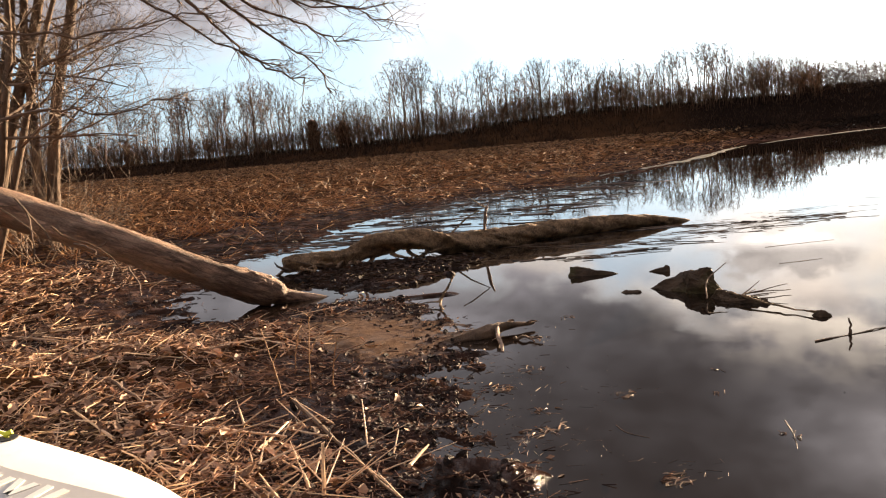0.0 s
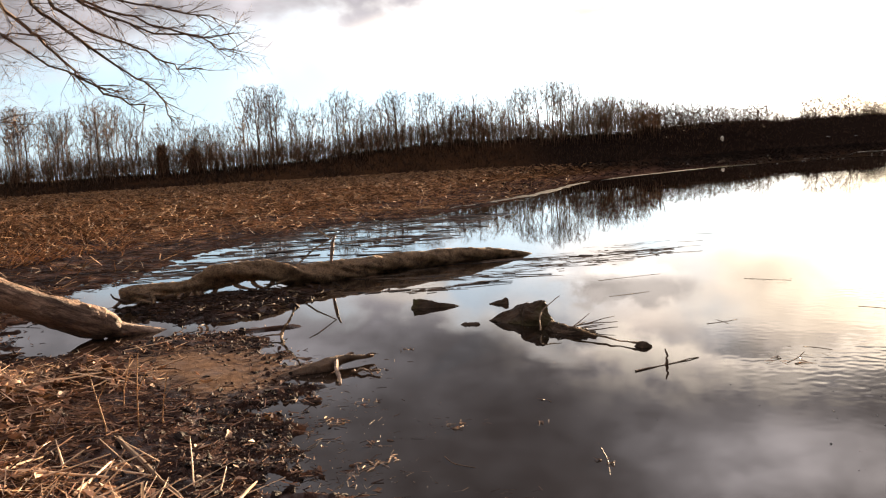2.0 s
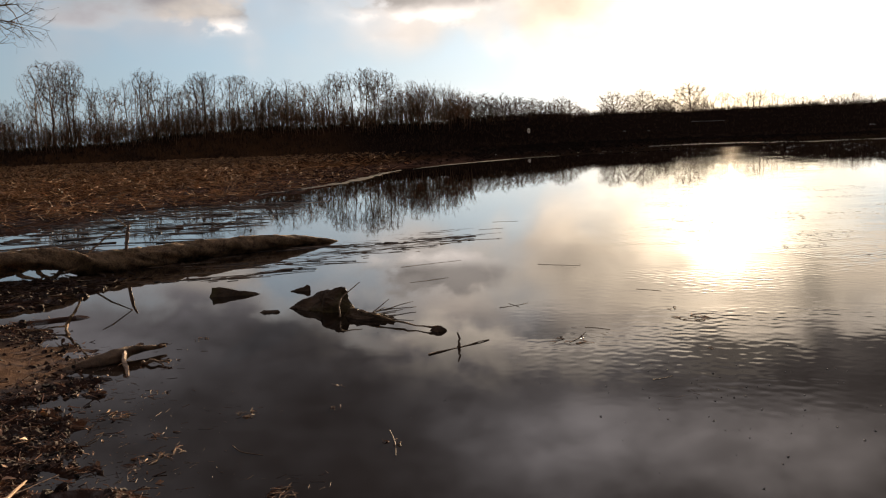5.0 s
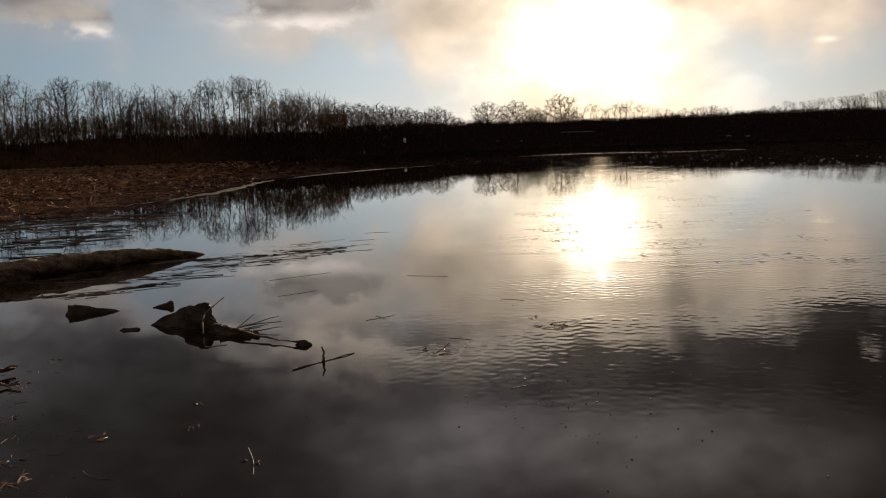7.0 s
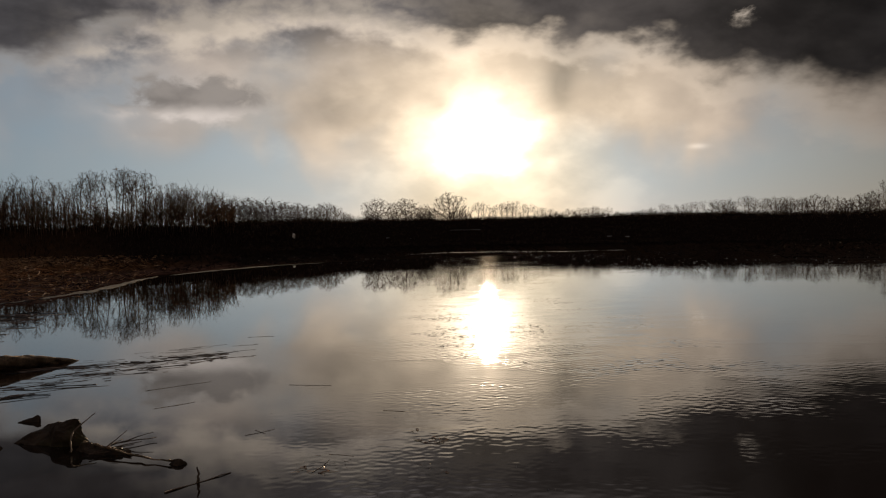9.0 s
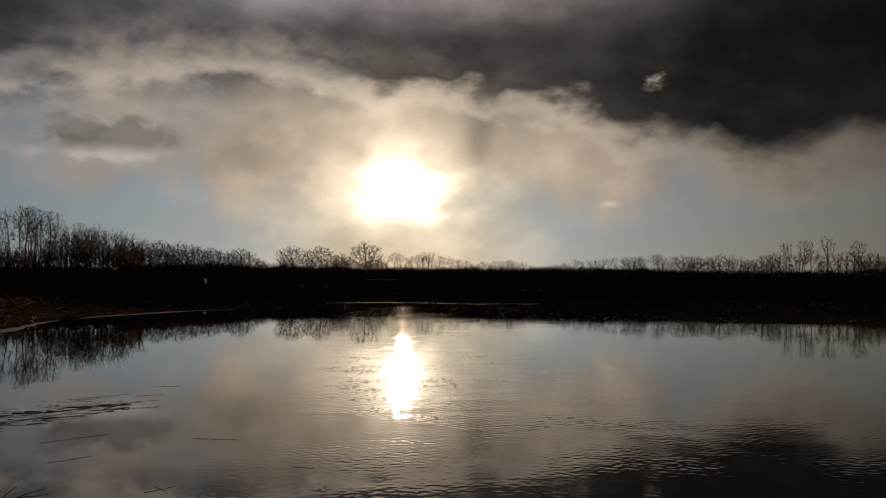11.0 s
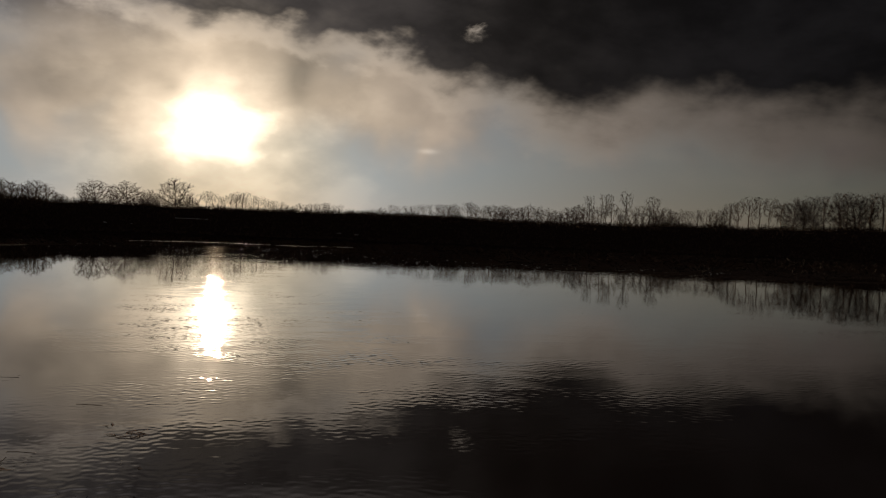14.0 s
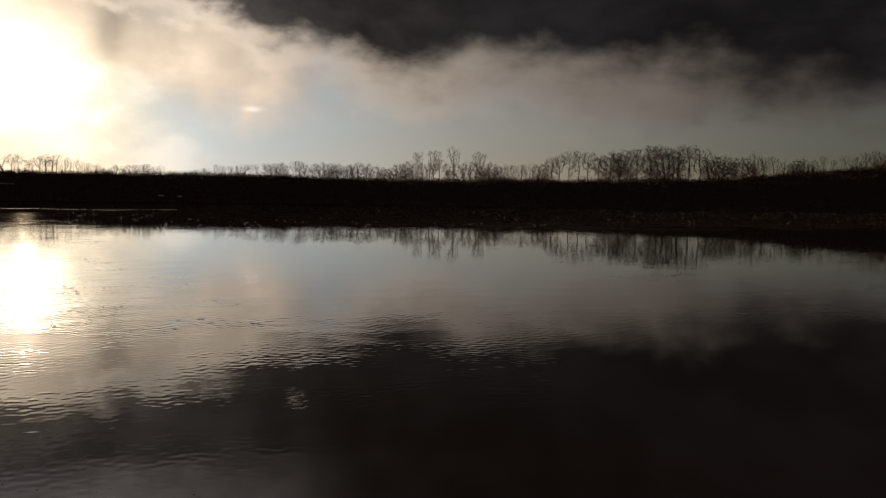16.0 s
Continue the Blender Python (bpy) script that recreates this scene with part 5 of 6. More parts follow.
stone("stone", "dark wedge-shaped stone standing out of the water", [(-0.24, 9.3, -0.1), (-0.22, 9.1, -0.1), (-0.21, 9.25, 0.085), (-0.1, 9.3, 0.075), (0.1, 9.24, 0.04), (0.37, 9.15, -0.01), (0.3, 9.1, -0.1), (0.2, 9.35, -0.1)], 1.0, 0.025)
stone("stone", "small dark stone just above the water", [(0.58, 9.2, -0.05), (0.80, 9.15, -0.05), (0.7, 9.3, -0.05), (0.74, 9.1, -0.05), (0.76, 9.19, 0.06), (0.79, 9.17, 0.045), (0.69, 9.2, 0.035), (0.60, 9.2, 0.0)], 2.0, 0.015)
stone("stone", "small flat stone awash in the water", [(0.2, 8.12, -0.04), (0.48, 8.08, -0.04), (0.32, 8.2, -0.04), (0.3, 8.0, -0.04), (0.3, 8.12, 0.02), (0.42, 8.09, 0.025)], 3.0, 0.02)
stone("stone", "largest dark mossy stone rising from the water", [(0.78, 7.9, -0.1), (1.12, 7.8, -0.1), (1.08, 8.15, -0.1), (0.8, 8.2, -0.1), (0.84, 8.02, 0.19), (0.99, 7.98, 0.20), (1.06, 7.95, 0.14), (0.86, 7.9, 0.13), (0.83, 8.15, 0.17)], 4.0, 0.035)
stone("stone", "flat dark slab leaning on the largest stone", [(0.53, 8.25, 0.008), (0.58, 8.2, -0.1), (0.72, 8.0, -0.02), (0.85, 7.9, -0.1), (0.9, 8.1, 0.16), (0.8, 8.3, 0.13), (0.8, 8.3, -0.1), (0.67, 8.27, 0.06)], 5.0, 0.025)
stone("mud_lump", "low muddy lump with twigs beside the stones", [(0.95, 7.7, -0.08), (1.4, 7.2, -0.08), (1.25, 7.65, -0.08), (1.05, 7.4, -0.08), (1.02, 7.65, 0.07), (1.2, 7.5, 0.06), (1.36, 7.28, 0.03), (1.1, 7.5, 0.075)], 6.0, 0.04)

stone("mud_lump", "small clot of mud on the end of a twig", [(1.56, 6.80, -0.02), (1.70, 6.72, -0.02), (1.60, 6.70, -0.02), (1.66, 6.82, -0.02), (1.62, 6.78, 0.035), (1.66, 6.75, 0.04), (1.69, 6.74, 0.015)], 7.0, 0.02)


# ---- sticks ----
def stick(label, points, radius, mat=M_TWIG, name="stick", sides=6, group="", tips=()):
    """A stick with a slightly crooked line, swollen here and there; tips are its side twigs."""
    geo = Geo()
    for k, line in enumerate([points, *tips]):
        rng = random.Random(int(abs(line[0][0]) * 1000) + k)
        thick = radius * (0.6 if k else 1.0)
        p = curve_points(line, 5)
        p[1:-1] += np.array([[rng.gauss(0, thick * (0.08 if name == "reed" else 0.35)) for j in range(3)] for i in range(len(p) - 2)])
        geo.tube(p.tolist(), [thick * (1 - 0.55 * i / (len(p) - 1)) * rng.uniform(0.85, 1.2) for i in range(len(p))], sides, True, 0.35)
    return tagged(new(name, geo.mesh(name, mat)), label, "stick", group)


fallen = thing("branch", "dead branch lying from the mud into the water", "branch")
g = Geo()
line = curve_points([(-1.16, 6.46, -0.01), (-1.02, 6.50, 0.012), (-0.88, 6.535, 0.03), (-0.75, 6.58, 0.045), (-0.68, 6.68, 0.05), (-0.58, 6.76, 0.045), (-0.45, 6.85, 0.04)], 5)
g.tube(line.tolist(), np.interp(np.linspace(0, 1, len(line)), [0, 0.2, 0.45, 0.58, 0.68, 0.8, 1], [0.010, 0.030, 0.040, 0.044, 0.036, 0.024, 0.008]).tolist(), 10, True, 0.8)
fallen_stem = part("stem", g.mesh("stem", M_BARK, True), fallen)
for line, thick in (([(-0.71, 6.60, 0.06), (-0.70, 6.50, 0.065), (-0.69, 6.38, 0.05), (-0.655, 6.25, 0.02), (-0.635, 6.14, -0.01)], 0.02), ([(-0.66, 6.72, 0.06), (-0.63, 6.74, 0.085), (-0.60, 6.76, 0.08)], 0.016), ([(-0.52, 6.80, 0.045), (-0.47, 6.80, 0.065), (-0.43, 6.82, 0.055)], 0.010)):
    g = Geo()
    line = curve_points(line, 4)
    g.tube(line.tolist(), [thick * (1 - 0.5 * i / (len(line) - 1)) for i in range(len(line))], 8, True, 0.9)
    part("side_branch", g.mesh("side_branch", M_STUB), fallen_stem, "pale broken side branch")
stick("small twig clump floating beside the branch", [(-0.58, 6.45, 0.01), (-0.47, 6.42, 0.02), (-0.37, 6.38, 0.025)], 0.014, M_TWIG, "twig", tips=([(-0.47, 6.42, 0.02), (-0.42, 6.36, 0.0)],))
stick("dark stick standing askew in the shallow water", [(-1.30, 7.75, -0.02), (-1.36, 7.95, 0.05), (-1.30, 8.02, 0.15), (-1.24, 8.08, 0.26)], 0.016, M_MOSSY, tips=([(-1.36, 7.95, 0.04), (-1.52, 8.0, 0.03), (-1.75, 8.05, -0.01)],))
stick("twig lying across the stones", [(1.05, 7.7, 0.06), (1.2, 7.4, 0.05), (1.4, 7.05, 0.03), (1.6, 6.79, 0.02)], 0.012, M_MOSSY, tips=([(1.56, 6.83, 0.025), (1.62, 6.77, 0.035), (1.68, 6.74, 0.0)],))
stick("thin twig leaning over the stones", [(0.93, 7.55, 0.02), (0.97, 7.75, 0.14), (1.18, 8.1, 0.22)], 0.008, M_TWIG)
for k in range(7):
    a = random.uniform(-0.3, 1.0)
    stick("thin twig caught beside the stones", [(1.05 + 0.04 * k, 7.35 + 0.05 * k, 0.03), (1.05 + 0.04 * k + 0.35 * math.cos(a), 7.35 + 0.05 * k + 0.35 * math.sin(a), random.uniform(0.01, 0.09))], 0.006, M_TWIG, "twig", 5, "twigs by the stones")
stick("straight stick floating flat on the water", [(1.41, 6.0, 0.002), (1.93, 6.3, 0.002)], 0.008, M_TWIG)
stick("short stick standing upright in the water", [(1.655, 6.14, -0.03), (1.665, 6.15, 0.05), (1.66, 6.16, 0.11)], 0.012, M_TWIG)
FLOATING = [(2.35, 7.5, 2.65, 7.62), (2.48, 7.66, 2.52, 7.45), (3.83, 7.9, 4.0, 7.7), (3.5, 9.93, 3.9, 9.6), (1.95, 10.43, 2.75, 10.7), (1.85, 9.23, 2.3, 9.4), (4.41, 15.3, 4.85, 15.2), (2.59, 4.88, 2.74, 4.92),
            (0.08, 4.46, 0.23, 4.26), (0.89, 4.45, 0.86, 4.05), (0.73, 5.43, 0.75, 5.36), (-0.37, 3.95, -0.24, 3.97), (0.25, 3.66, 0.38, 3.72), (-0.06, 10.56, 0.75, 10.7), (0.5, 10.9, 1.4, 11.2), (0.9, 11.6, 2.4, 12.6), (1.4, 11.8, 3.0, 13.0), (1.9, 12.7, 3.6, 13.4),
            (2.7, 13.3, 3.56, 13.16), (-0.9, 10.9, 0.3, 11.4), (0.2, 11.3, 1.5, 11.7), (2.46, 6.0, 2.7, 6.3), (2.75, 6.45, 2.9, 6.3)]
for ax, ay, bx, by in FLOATING:
    stick("thin dead reed stem floating on the water", [(ax, ay, 0.0005), ((ax + bx) / 2 + random.uniform(-0.03, 0.03), (ay + by) / 2 + random.uniform(-0.03, 0.03), 0.001), (bx, by, 0.001)], 0.0032, M_TWIG, "reed", 5, "floating reed stems")
LOOSE = [(-2.11, 3.97, -1.97, 4.42), (-1.9, 3.99, -1.52, 4.1), (-1.58, 3.85, -1.59, 4.33), (-0.86, 3.83, -0.82, 4.11), (-5.94, 8.22, -5.77, 9.05), (-3.75, 5.96, -3.73, 6.36), (-2.67, 5.61, -2.29, 6.13), (-4.68, 6.86, -4.29, 7.47), (-2.32, 3.91, -2.8, 4.34), (-4.99, 6.93, -4.05, 6.33)]
for ax, ay, bx, by in LOOSE:
    stick("pale thick reed stem lying on the straw", [(ax, ay, ground_z(ax, ay) + 0.035), (bx, by, ground_z(bx, by) + 0.05)], 0.010, M_STRAW, "reed", 7, "loose reed stems")
for k in range(54):
    x, y = random.gauss(-1.43, 0.24), random.gauss(3.75, 0.30)
    yaw, lift, length = random.uniform(0, 3.14), abs(random.gauss(0.0, 0.05)), random.choice((0.1, 0.16, 0.3, 0.4)) * random.uniform(0.8, 1.2)
    z = ground_z(x, y) + 0.02
    stick("pale broken reed stem heaped on the bank", [(x, y, z), (x + math.cos(yaw) * length, y + math.sin(yaw) * length, z + 0.03 + lift)], random.uniform(0.003, 0.0068), M_STRAW, "reed", 6, "heaped reed stems")
for x, y, h, lean in [(-1.14, 3.42, 0.24, 0.01), (-1.20, 3.46, 0.10, -0.04)]:
    z = ground_z(x, y)
    stick("pale snapped reed stub standing on the bank", [(x, y, z - 0.03), (x + lean * 0.5, y + 0.02, z + h * 0.5), (x + lean, y + 0.03, z + h)], 0.011, M_STRAW, "reed", 7, "reed stubs")
for ax, ay, bx, by in [(-3.08, 5.16, -2.22, 4.19), (-4.3, 5.86, -3.58, 5.23), (-1.67, 4.67, -0.65, 3.2)]:
    stick("dark dead stick lying on the bank", [(ax, ay, ground_z(ax, ay) + 0.05), ((ax + bx) / 2, (ay + by) / 2, ground_z((ax + bx) / 2, (ay + by) / 2) + 0.04), (bx, by, ground_z(bx, by) + 0.02)], 0.012, M_TWIG, "stick", 6)


# ---- single fallen leaves that stand out on the bank ----
LEAVES = [(-2.28, 8.66), (-2.24, 8.70), (-2.31, 8.72), (-1.28, 4.89), (-1.33, 3.6), (-3.41, 5.32), (-3.82, 6.73), (-2.5, 5.1), (-2.18, 4.19), (-2.42, 5.77), (-1.1, 3.43), (-1.01, 3.55), (-1.42, 4.25), (-1.19, 4.6), (-1.14, 4.91), (-0.97, 4.78), (-1.57, 6.1), (-3.22, 5.9), (-2.81, 4.63), (-5.46, 8.05), (-2.16, 4.71), (-1.57, 4.01), (-0.94, 4.2), (-0.97, 5.25), (-1.18, 3.91), (-1.25, 5.36)]


def big_leaf(x, y, size, label):
    g = Geo()
    g.leaf((0, 0, 0), size, random.uniform(0, 6.28))
    data = g.mesh("fallen_leaf", M_LEAF if label.startswith("curled") else M_STRAW, True)
    ob = tagged(new("fallen_leaf", data), label, "leaf", "fallen leaves")
    ob.location = (x, y, max(ground_z(x, y), 0.0) + size * 0.35)


for k, (x, y) in enumerate(LEAVES):
    big_leaf(x, y, random.uniform(0.03, 0.055), "curled brown dead leaf lying among the straw" if y < 5.0 and k % 3 else "pale crumpled dead leaf on the dark mud")


# ---- the drift of floating reed bits ----
def build_drift():
    rng = random.Random(31)
    geo, mat = Geo(), Geo()
    for i in range(190):
        t = rng.random()
        x, y = -0.6 + 4.2 * t + rng.gauss(0, 0.3), 11.0 + 2.4 * t + rng.choice((-0.55, -0.1, 0.0, 0.3, 0.9)) + rng.gauss(0, 0.14)
        yaw = rng.gauss(0.15, 0.3)
        geo.straw((x, y, 0.0), (math.cos(yaw), math.sin(yaw), 0), rng.choice((0.05, 0.1, 0.2, 0.45)) * rng.uniform(0.6, 1.4), rng.uniform(0.002, 0.005))
    for i in range(760):
        # strands in the inlet behind the old trunk, thicker towards the marsh
        y = rng.uniform(12.6, 24.0)
        x = -4.4 + 0.14 * (y - 14) + (3.2 + 0.15 * (y - 12)) * rng.random() ** 1.4
        if noise.noise(Vector((x * 0.5, y * 1.3, 50.0))) < rng.uniform(-0.5, 0.1):
            continue
        yaw = rng.gauss(0.05, 0.25)
        mat.straw((x, y, 0.002), (math.cos(yaw), math.sin(yaw), rng.gauss(0, 0.015)), rng.choice((0.15, 0.3, 0.6, 1.1)) * rng.uniform(0.6, 1.3), rng.uniform(0.004, 0.012))
    for i in range(165):
        # the long raft of reeds off the end of the trunk, and the looser rafts before it
        a, b, loose = rng.choice((((-0.2, 13.1), (3.6, 13.3), 0.10), ((-0.2, 13.1), (3.6, 13.3), 0.16), ((-1.1, 12.0), (1.7, 11.3), 0.12), ((-1.1, 10.6), (0.8, 10.8), 0.10), ((1.0, 12.2), (3.4, 13.0), 0.2)))
        t = rng.random()
        x, y = a[0] + (b[0] - a[0]) * t, a[1] + (b[1] - a[1]) * t - 0.25 * math.sin(3.14 * t) + rng.gauss(0, loose)
        yaw = math.atan2(b[1] - a[1], b[0] - a[0]) + rng.gauss(0.0, 0.18)
        mat.straw((x, y, 0.003), (math.cos(yaw), math.sin(yaw), rng.gauss(0, 0.012)), rng.choice((0.06, 0.12, 0.25, 0.6)) * rng.uniform(0.6, 1.3), rng.uniform(0.002, 0.0055))
    for i in range(420):
        y = rng.uniform(3.4, 7.2)
        x = -0.75 + abs(rng.gauss(0, 0.3)) - 0.12 * (y - 5)
        yaw = rng.uniform(0, 6.28)
        geo.straw((x, y, 0.0), (math.cos(yaw), math.sin(yaw), 0), rng.choice((0.008, 0.02, 0.06)) * rng.uniform(0.6, 1.4), rng.uniform(0.0008, 0.0022))
    for i in range(160):
        cx, cy = rng.choice([(2.65, 6.2), (3.3, 5.9), (0.1, 5.0), (0.35, 3.75), (2.7, 4.6), (3.7, 9.7), (-0.2, 4.3), (1.2, 7.2)])
        yaw = rng.uniform(0, 6.28)
        geo.straw((cx + rng.gauss(0, 0.12), cy + rng.gauss(0, 0.12), 0.0), (math.cos(yaw), math.sin(yaw), 0), rng.uniform(0.008, 0.07), rng.uniform(0.0006, 0.0014))
    tagged(new("reed_raft", mat.mesh("reed_raft", M_STRAND)), "rafts of dark dead reed stems floating by the trunk", "reeds", kind="stuff")
    tagged(new("floating_debris", geo.mesh("floating_debris", M_TWIG)), "thin dark reed bits floating on the pond", "debris", kind="stuff")


build_drift()


# ---- pale clumps of leaf bits on the near water, foam, far ice and a painted glint ----
def build_leaf_bits():
    rng = random.Random(700)
    g = Geo()
    for x, y, size, count in ((0.14, 4.97, 0.07, 14), (0.65, 4.94, 0.035, 8), (0.72, 5.42, 0.035, 3), (-0.32, 4.39, 0.09, 18), (-0.22, 4.45, 0.07, 14), (0.31, 3.73, 0.085, 22), (0.88, 4.25, 0.05, 8), (-0.62, 5.18, 0.12, 16), (-0.30, 4.75, 0.08, 10),
                              (-0.42, 5.6, 0.08, 10), (3.68, 6.45, 0.13, 26), (3.3, 5.5, 0.04, 3), (2.49, 6.08, 0.14, 16), (3.72, 6.9, 0.06, 6), (-0.37, 6.45, 0.05, 6), (-0.2, 7.15, 0.06, 8)):
        for i in range(count):
            a, yaw, q = rng.uniform(0, 6.28), rng.uniform(0, 6.28), size * math.sqrt(rng.random())
            p = Vector((x + math.cos(a) * q, y + math.sin(a) * q, 0.002))
            long = rng.uniform(0.25, 0.9) * size
            g.blade(p, p + Vector((math.cos(yaw) * long, math.sin(yaw) * long, rng.uniform(-0.002, 0.012))), rng.uniform(0.0015, 0.005), Vector((0, 0, 0.004)))
    tagged(new("leaf_bits", g.mesh("leaf_bits", M_STRAW)), "pale broken leaf bits floating in clumps on the water", "debris", kind="stuff")


build_leaf_bits()


def build_foam():
    rng = random.Random(37)
    g = Geo()
    for i in range(75):
        x, y = rng.gauss(2.95, 0.42), rng.gauss(4.4, 0.65)
        g.lump((x, y, 0.001), rng.choice((0.003, 0.005, 0.008)), 0.7)
    for i in range(90):
        x, y = rng.uniform(-0.6, 4.5), rng.uniform(3.2, 9.0)
        g.lump((x, y, 0.0005), rng.choice((0.002, 0.003, 0.005)), 0.5)
    tagged(new("foam", g.mesh("foam", M_ICE, True)), "small glinting bubbles adrift on the water", "foam", kind="stuff")


build_foam()


def build_ice():
    """Scattered wet ice and mud crumbs on the far shallows, thin ice along the marsh bank, and a pale strip painted as
    the far shore's glint.
    """
    rng = random.Random(43)
    g = Geo()
    for i in range(520):
        t = rng.random()
        az = 33 + 30 * t ** 1.2
        far = np.interp(az, [33, 45, 63], [66, 50, 62])
        r = far + rng.gauss(0, 5.5) if rng.random() < 0.75 else 74 + rng.gauss(0, 4)
        if noise.noise(Vector((az * 0.45, r * 0.12, 3.0))) < rng.uniform(-0.4, 0.25):
            continue
        g.lump((r * math.sin(radians(az)), r * math.cos(radians(az)), 0.0), rng.choice((0.03, 0.045, 0.07, 0.10)), rng.uniform(0.25, 0.6))
    for i in range(130):
        az, r = rng.uniform(14, 34), rng.gauss(72, 5)
        g.lump((r * math.sin(radians(az)), r * math.cos(radians(az)), max(ground_z(r * math.sin(radians(az)), r * math.cos(radians(az))), 0.0)), rng.choice((0.03, 0.05, 0.08)), rng.uniform(0.25, 0.6))
    tagged(new("ice_crumbs", g.mesh("ice_crumbs", M_ICE, True)), "glinting wet crumbs of ice on the far shallows", "ice", kind="stuff")

    def sheet(name, label, line, wide, mat):
        """A thin ragged sheet along a line on the ground."""
        pts = curve_points(line, 12)
        geo, n = Geo(), len(pts)
        for i, (x, y) in enumerate(pts):
            way = Vector(pts[min(i + 1, n - 1)] - pts[max(i - 1, 0)]).normalized()
            out = Vector((-way.y, way.x))
            w = wide * (0.25 + 0.75 * abs(noise.noise(Vector((x * 0.35, y * 0.35, 60.0)))) * 2) * math.sin(3.1416 * (0.04 + 0.92 * i / (n - 1)))
            c = wide * 0.4 * noise.noise(Vector((x * 0.2, y * 0.2, 61.0)))
            for k in (c - w / 2, c + w / 2):
                px, py = x + out.x * k, y + out.y * k
                top = max(ground_z(px, py), 0.0) + 0.012
                geo.v += [(px, py, top), (px, py, top - 0.02)]
        for i in range(n - 1):
            k = i * 4
            geo.f += [(k, k + 4, k + 6, k + 2), (k + 1, k + 3, k + 7, k + 5), (k, k + 1, k + 5, k + 4), (k + 2, k + 6, k + 7, k + 3)]
        tagged(new(name, geo.mesh(name, mat)), label, "ice", "thin ice sheets")

    # added strip; its pale colour stands in for a glint on the water
    sheet("ice_glint_sheet", "thin pale strip painting the water's bright glint along the far shore", [(33.0, 71.0), (38.0, 72.2), (44.0, 72.6), (50.0, 72.2), (57.0, 71.4)], 0.45, M_GLINT)
    sheet("ice_glint_sheet", "thin pale ice along the marsh bank", [(0.4, 27.2), (2.6, 31.5), (4.2, 35.0), (6.0, 40.2), (7.6, 44.6)], 0.7, M_SHEET)
    sheet("ice_glint_sheet", "thin pale ice along the marsh bank", [(8.3, 45.2), (11.4, 49.6), (14.4, 53.4), (17.6, 56.9), (21.0, 58.8)], 0.8, M_SHEET)


build_ice()


# ---- near trees on the left bank ----
def near_tree(rows, seed, label, shoots=15):
    rng = random.Random(seed)
    ob = thing("tree", label, "tree")
    part("trunk", trunk_mesh("trunk", rows, M_BARK, 6, 10, 0.15), ob)
    limbs, twigs = Geo(), Geo()
    line = curve_points(rows, 6)
    for i in range(shoots):
        q = line[rng.randrange(len(line) // 4, len(line))]
        a = rng.uniform(-0.6, 2.2)
        grow(limbs, twigs, q[:3], Vector((math.cos(a), -math.sin(a) * 0.6, rng.uniform(-0.1, 0.6))), rng.uniform(1.0, 2.4), 0.024, 0, rng, 5, 0.06, 1.2, (7, 6, 4), 0.6, 0.32)
    both = Geo()
    both.v, both.f = limbs.v + twigs.v, limbs.f + [tuple(i + len(limbs.v) for i in f) for f in twigs.f]
    part("crown", both.mesh("crown", M_TWIG), ob)
    return ob


near_tree([(-9.66, 15.17, 0.1, 0.13), (-9.58, 15.23, 1.23, 0.115), (-9.33, 15.33, 2.87, 0.10), (-8.83, 15.39, 4.52, 0.09), (-8.5, 15.4, 6.5, 0.07), (-8.2, 15.5, 9.0, 0.03)], 41, "slender bare tree at the edge of the bank")
near_tree([(-10.6, 14.6, 0.1, 0.13), (-10.23, 14.81, 1.65, 0.115), (-9.76, 15.02, 3.24, 0.10), (-9.36, 15.11, 4.34, 0.09), (-8.9, 15.1, 6.0, 0.07), (-8.5, 15.1, 8.5, 0.03)], 42, "leaning bare tree among other thin trees")
near_tree([(-9.82, 15.05, 0.1, 0.10), (-9.79, 15.1, 1.32, 0.09), (-9.67, 15.08, 3.23, 0.08), (-9.62, 15.01, 3.96, 0.07), (-9.3, 15.0, 6.0, 0.05), (-9.2, 15.0, 8.0, 0.03)], 43, "thin bare tree close to its neighbours")
near_tree([(-10.5, 14.7, 0.1, 0.12), (-10.27, 14.78, 1.62, 0.10), (-10.0, 14.86, 3.25, 0.09), (-9.73, 14.87, 4.35, 0.08), (-9.5, 14.9, 6.5, 0.06), (-9.4, 14.9, 8.5, 0.03)], 44, "bare tree at the back of the clump")

near_tree([(-8.3, 11.3, 0.3, 0.07), (-7.99, 11.5, 1.6, 0.06), (-7.87, 11.58, 2.37, 0.055), (-7.74, 11.67, 3.13, 0.05), (-7.68, 11.7, 3.9, 0.04), (-7.6, 11.8, 6.0, 0.02)], 45, "thin upright bare tree with ruddy bark", 9)
near_tree([(-8.15, 11.35, 0.3, 0.06), (-7.88, 11.57, 1.35, 0.052), (-7.63, 11.74, 2.35, 0.046), (-7.42, 11.87, 3.12, 0.04), (-7.18, 12.02, 3.89, 0.034), (-6.6, 12.3, 5.6, 0.015)], 46, "thin leaning bare tree beside the clump", 9)

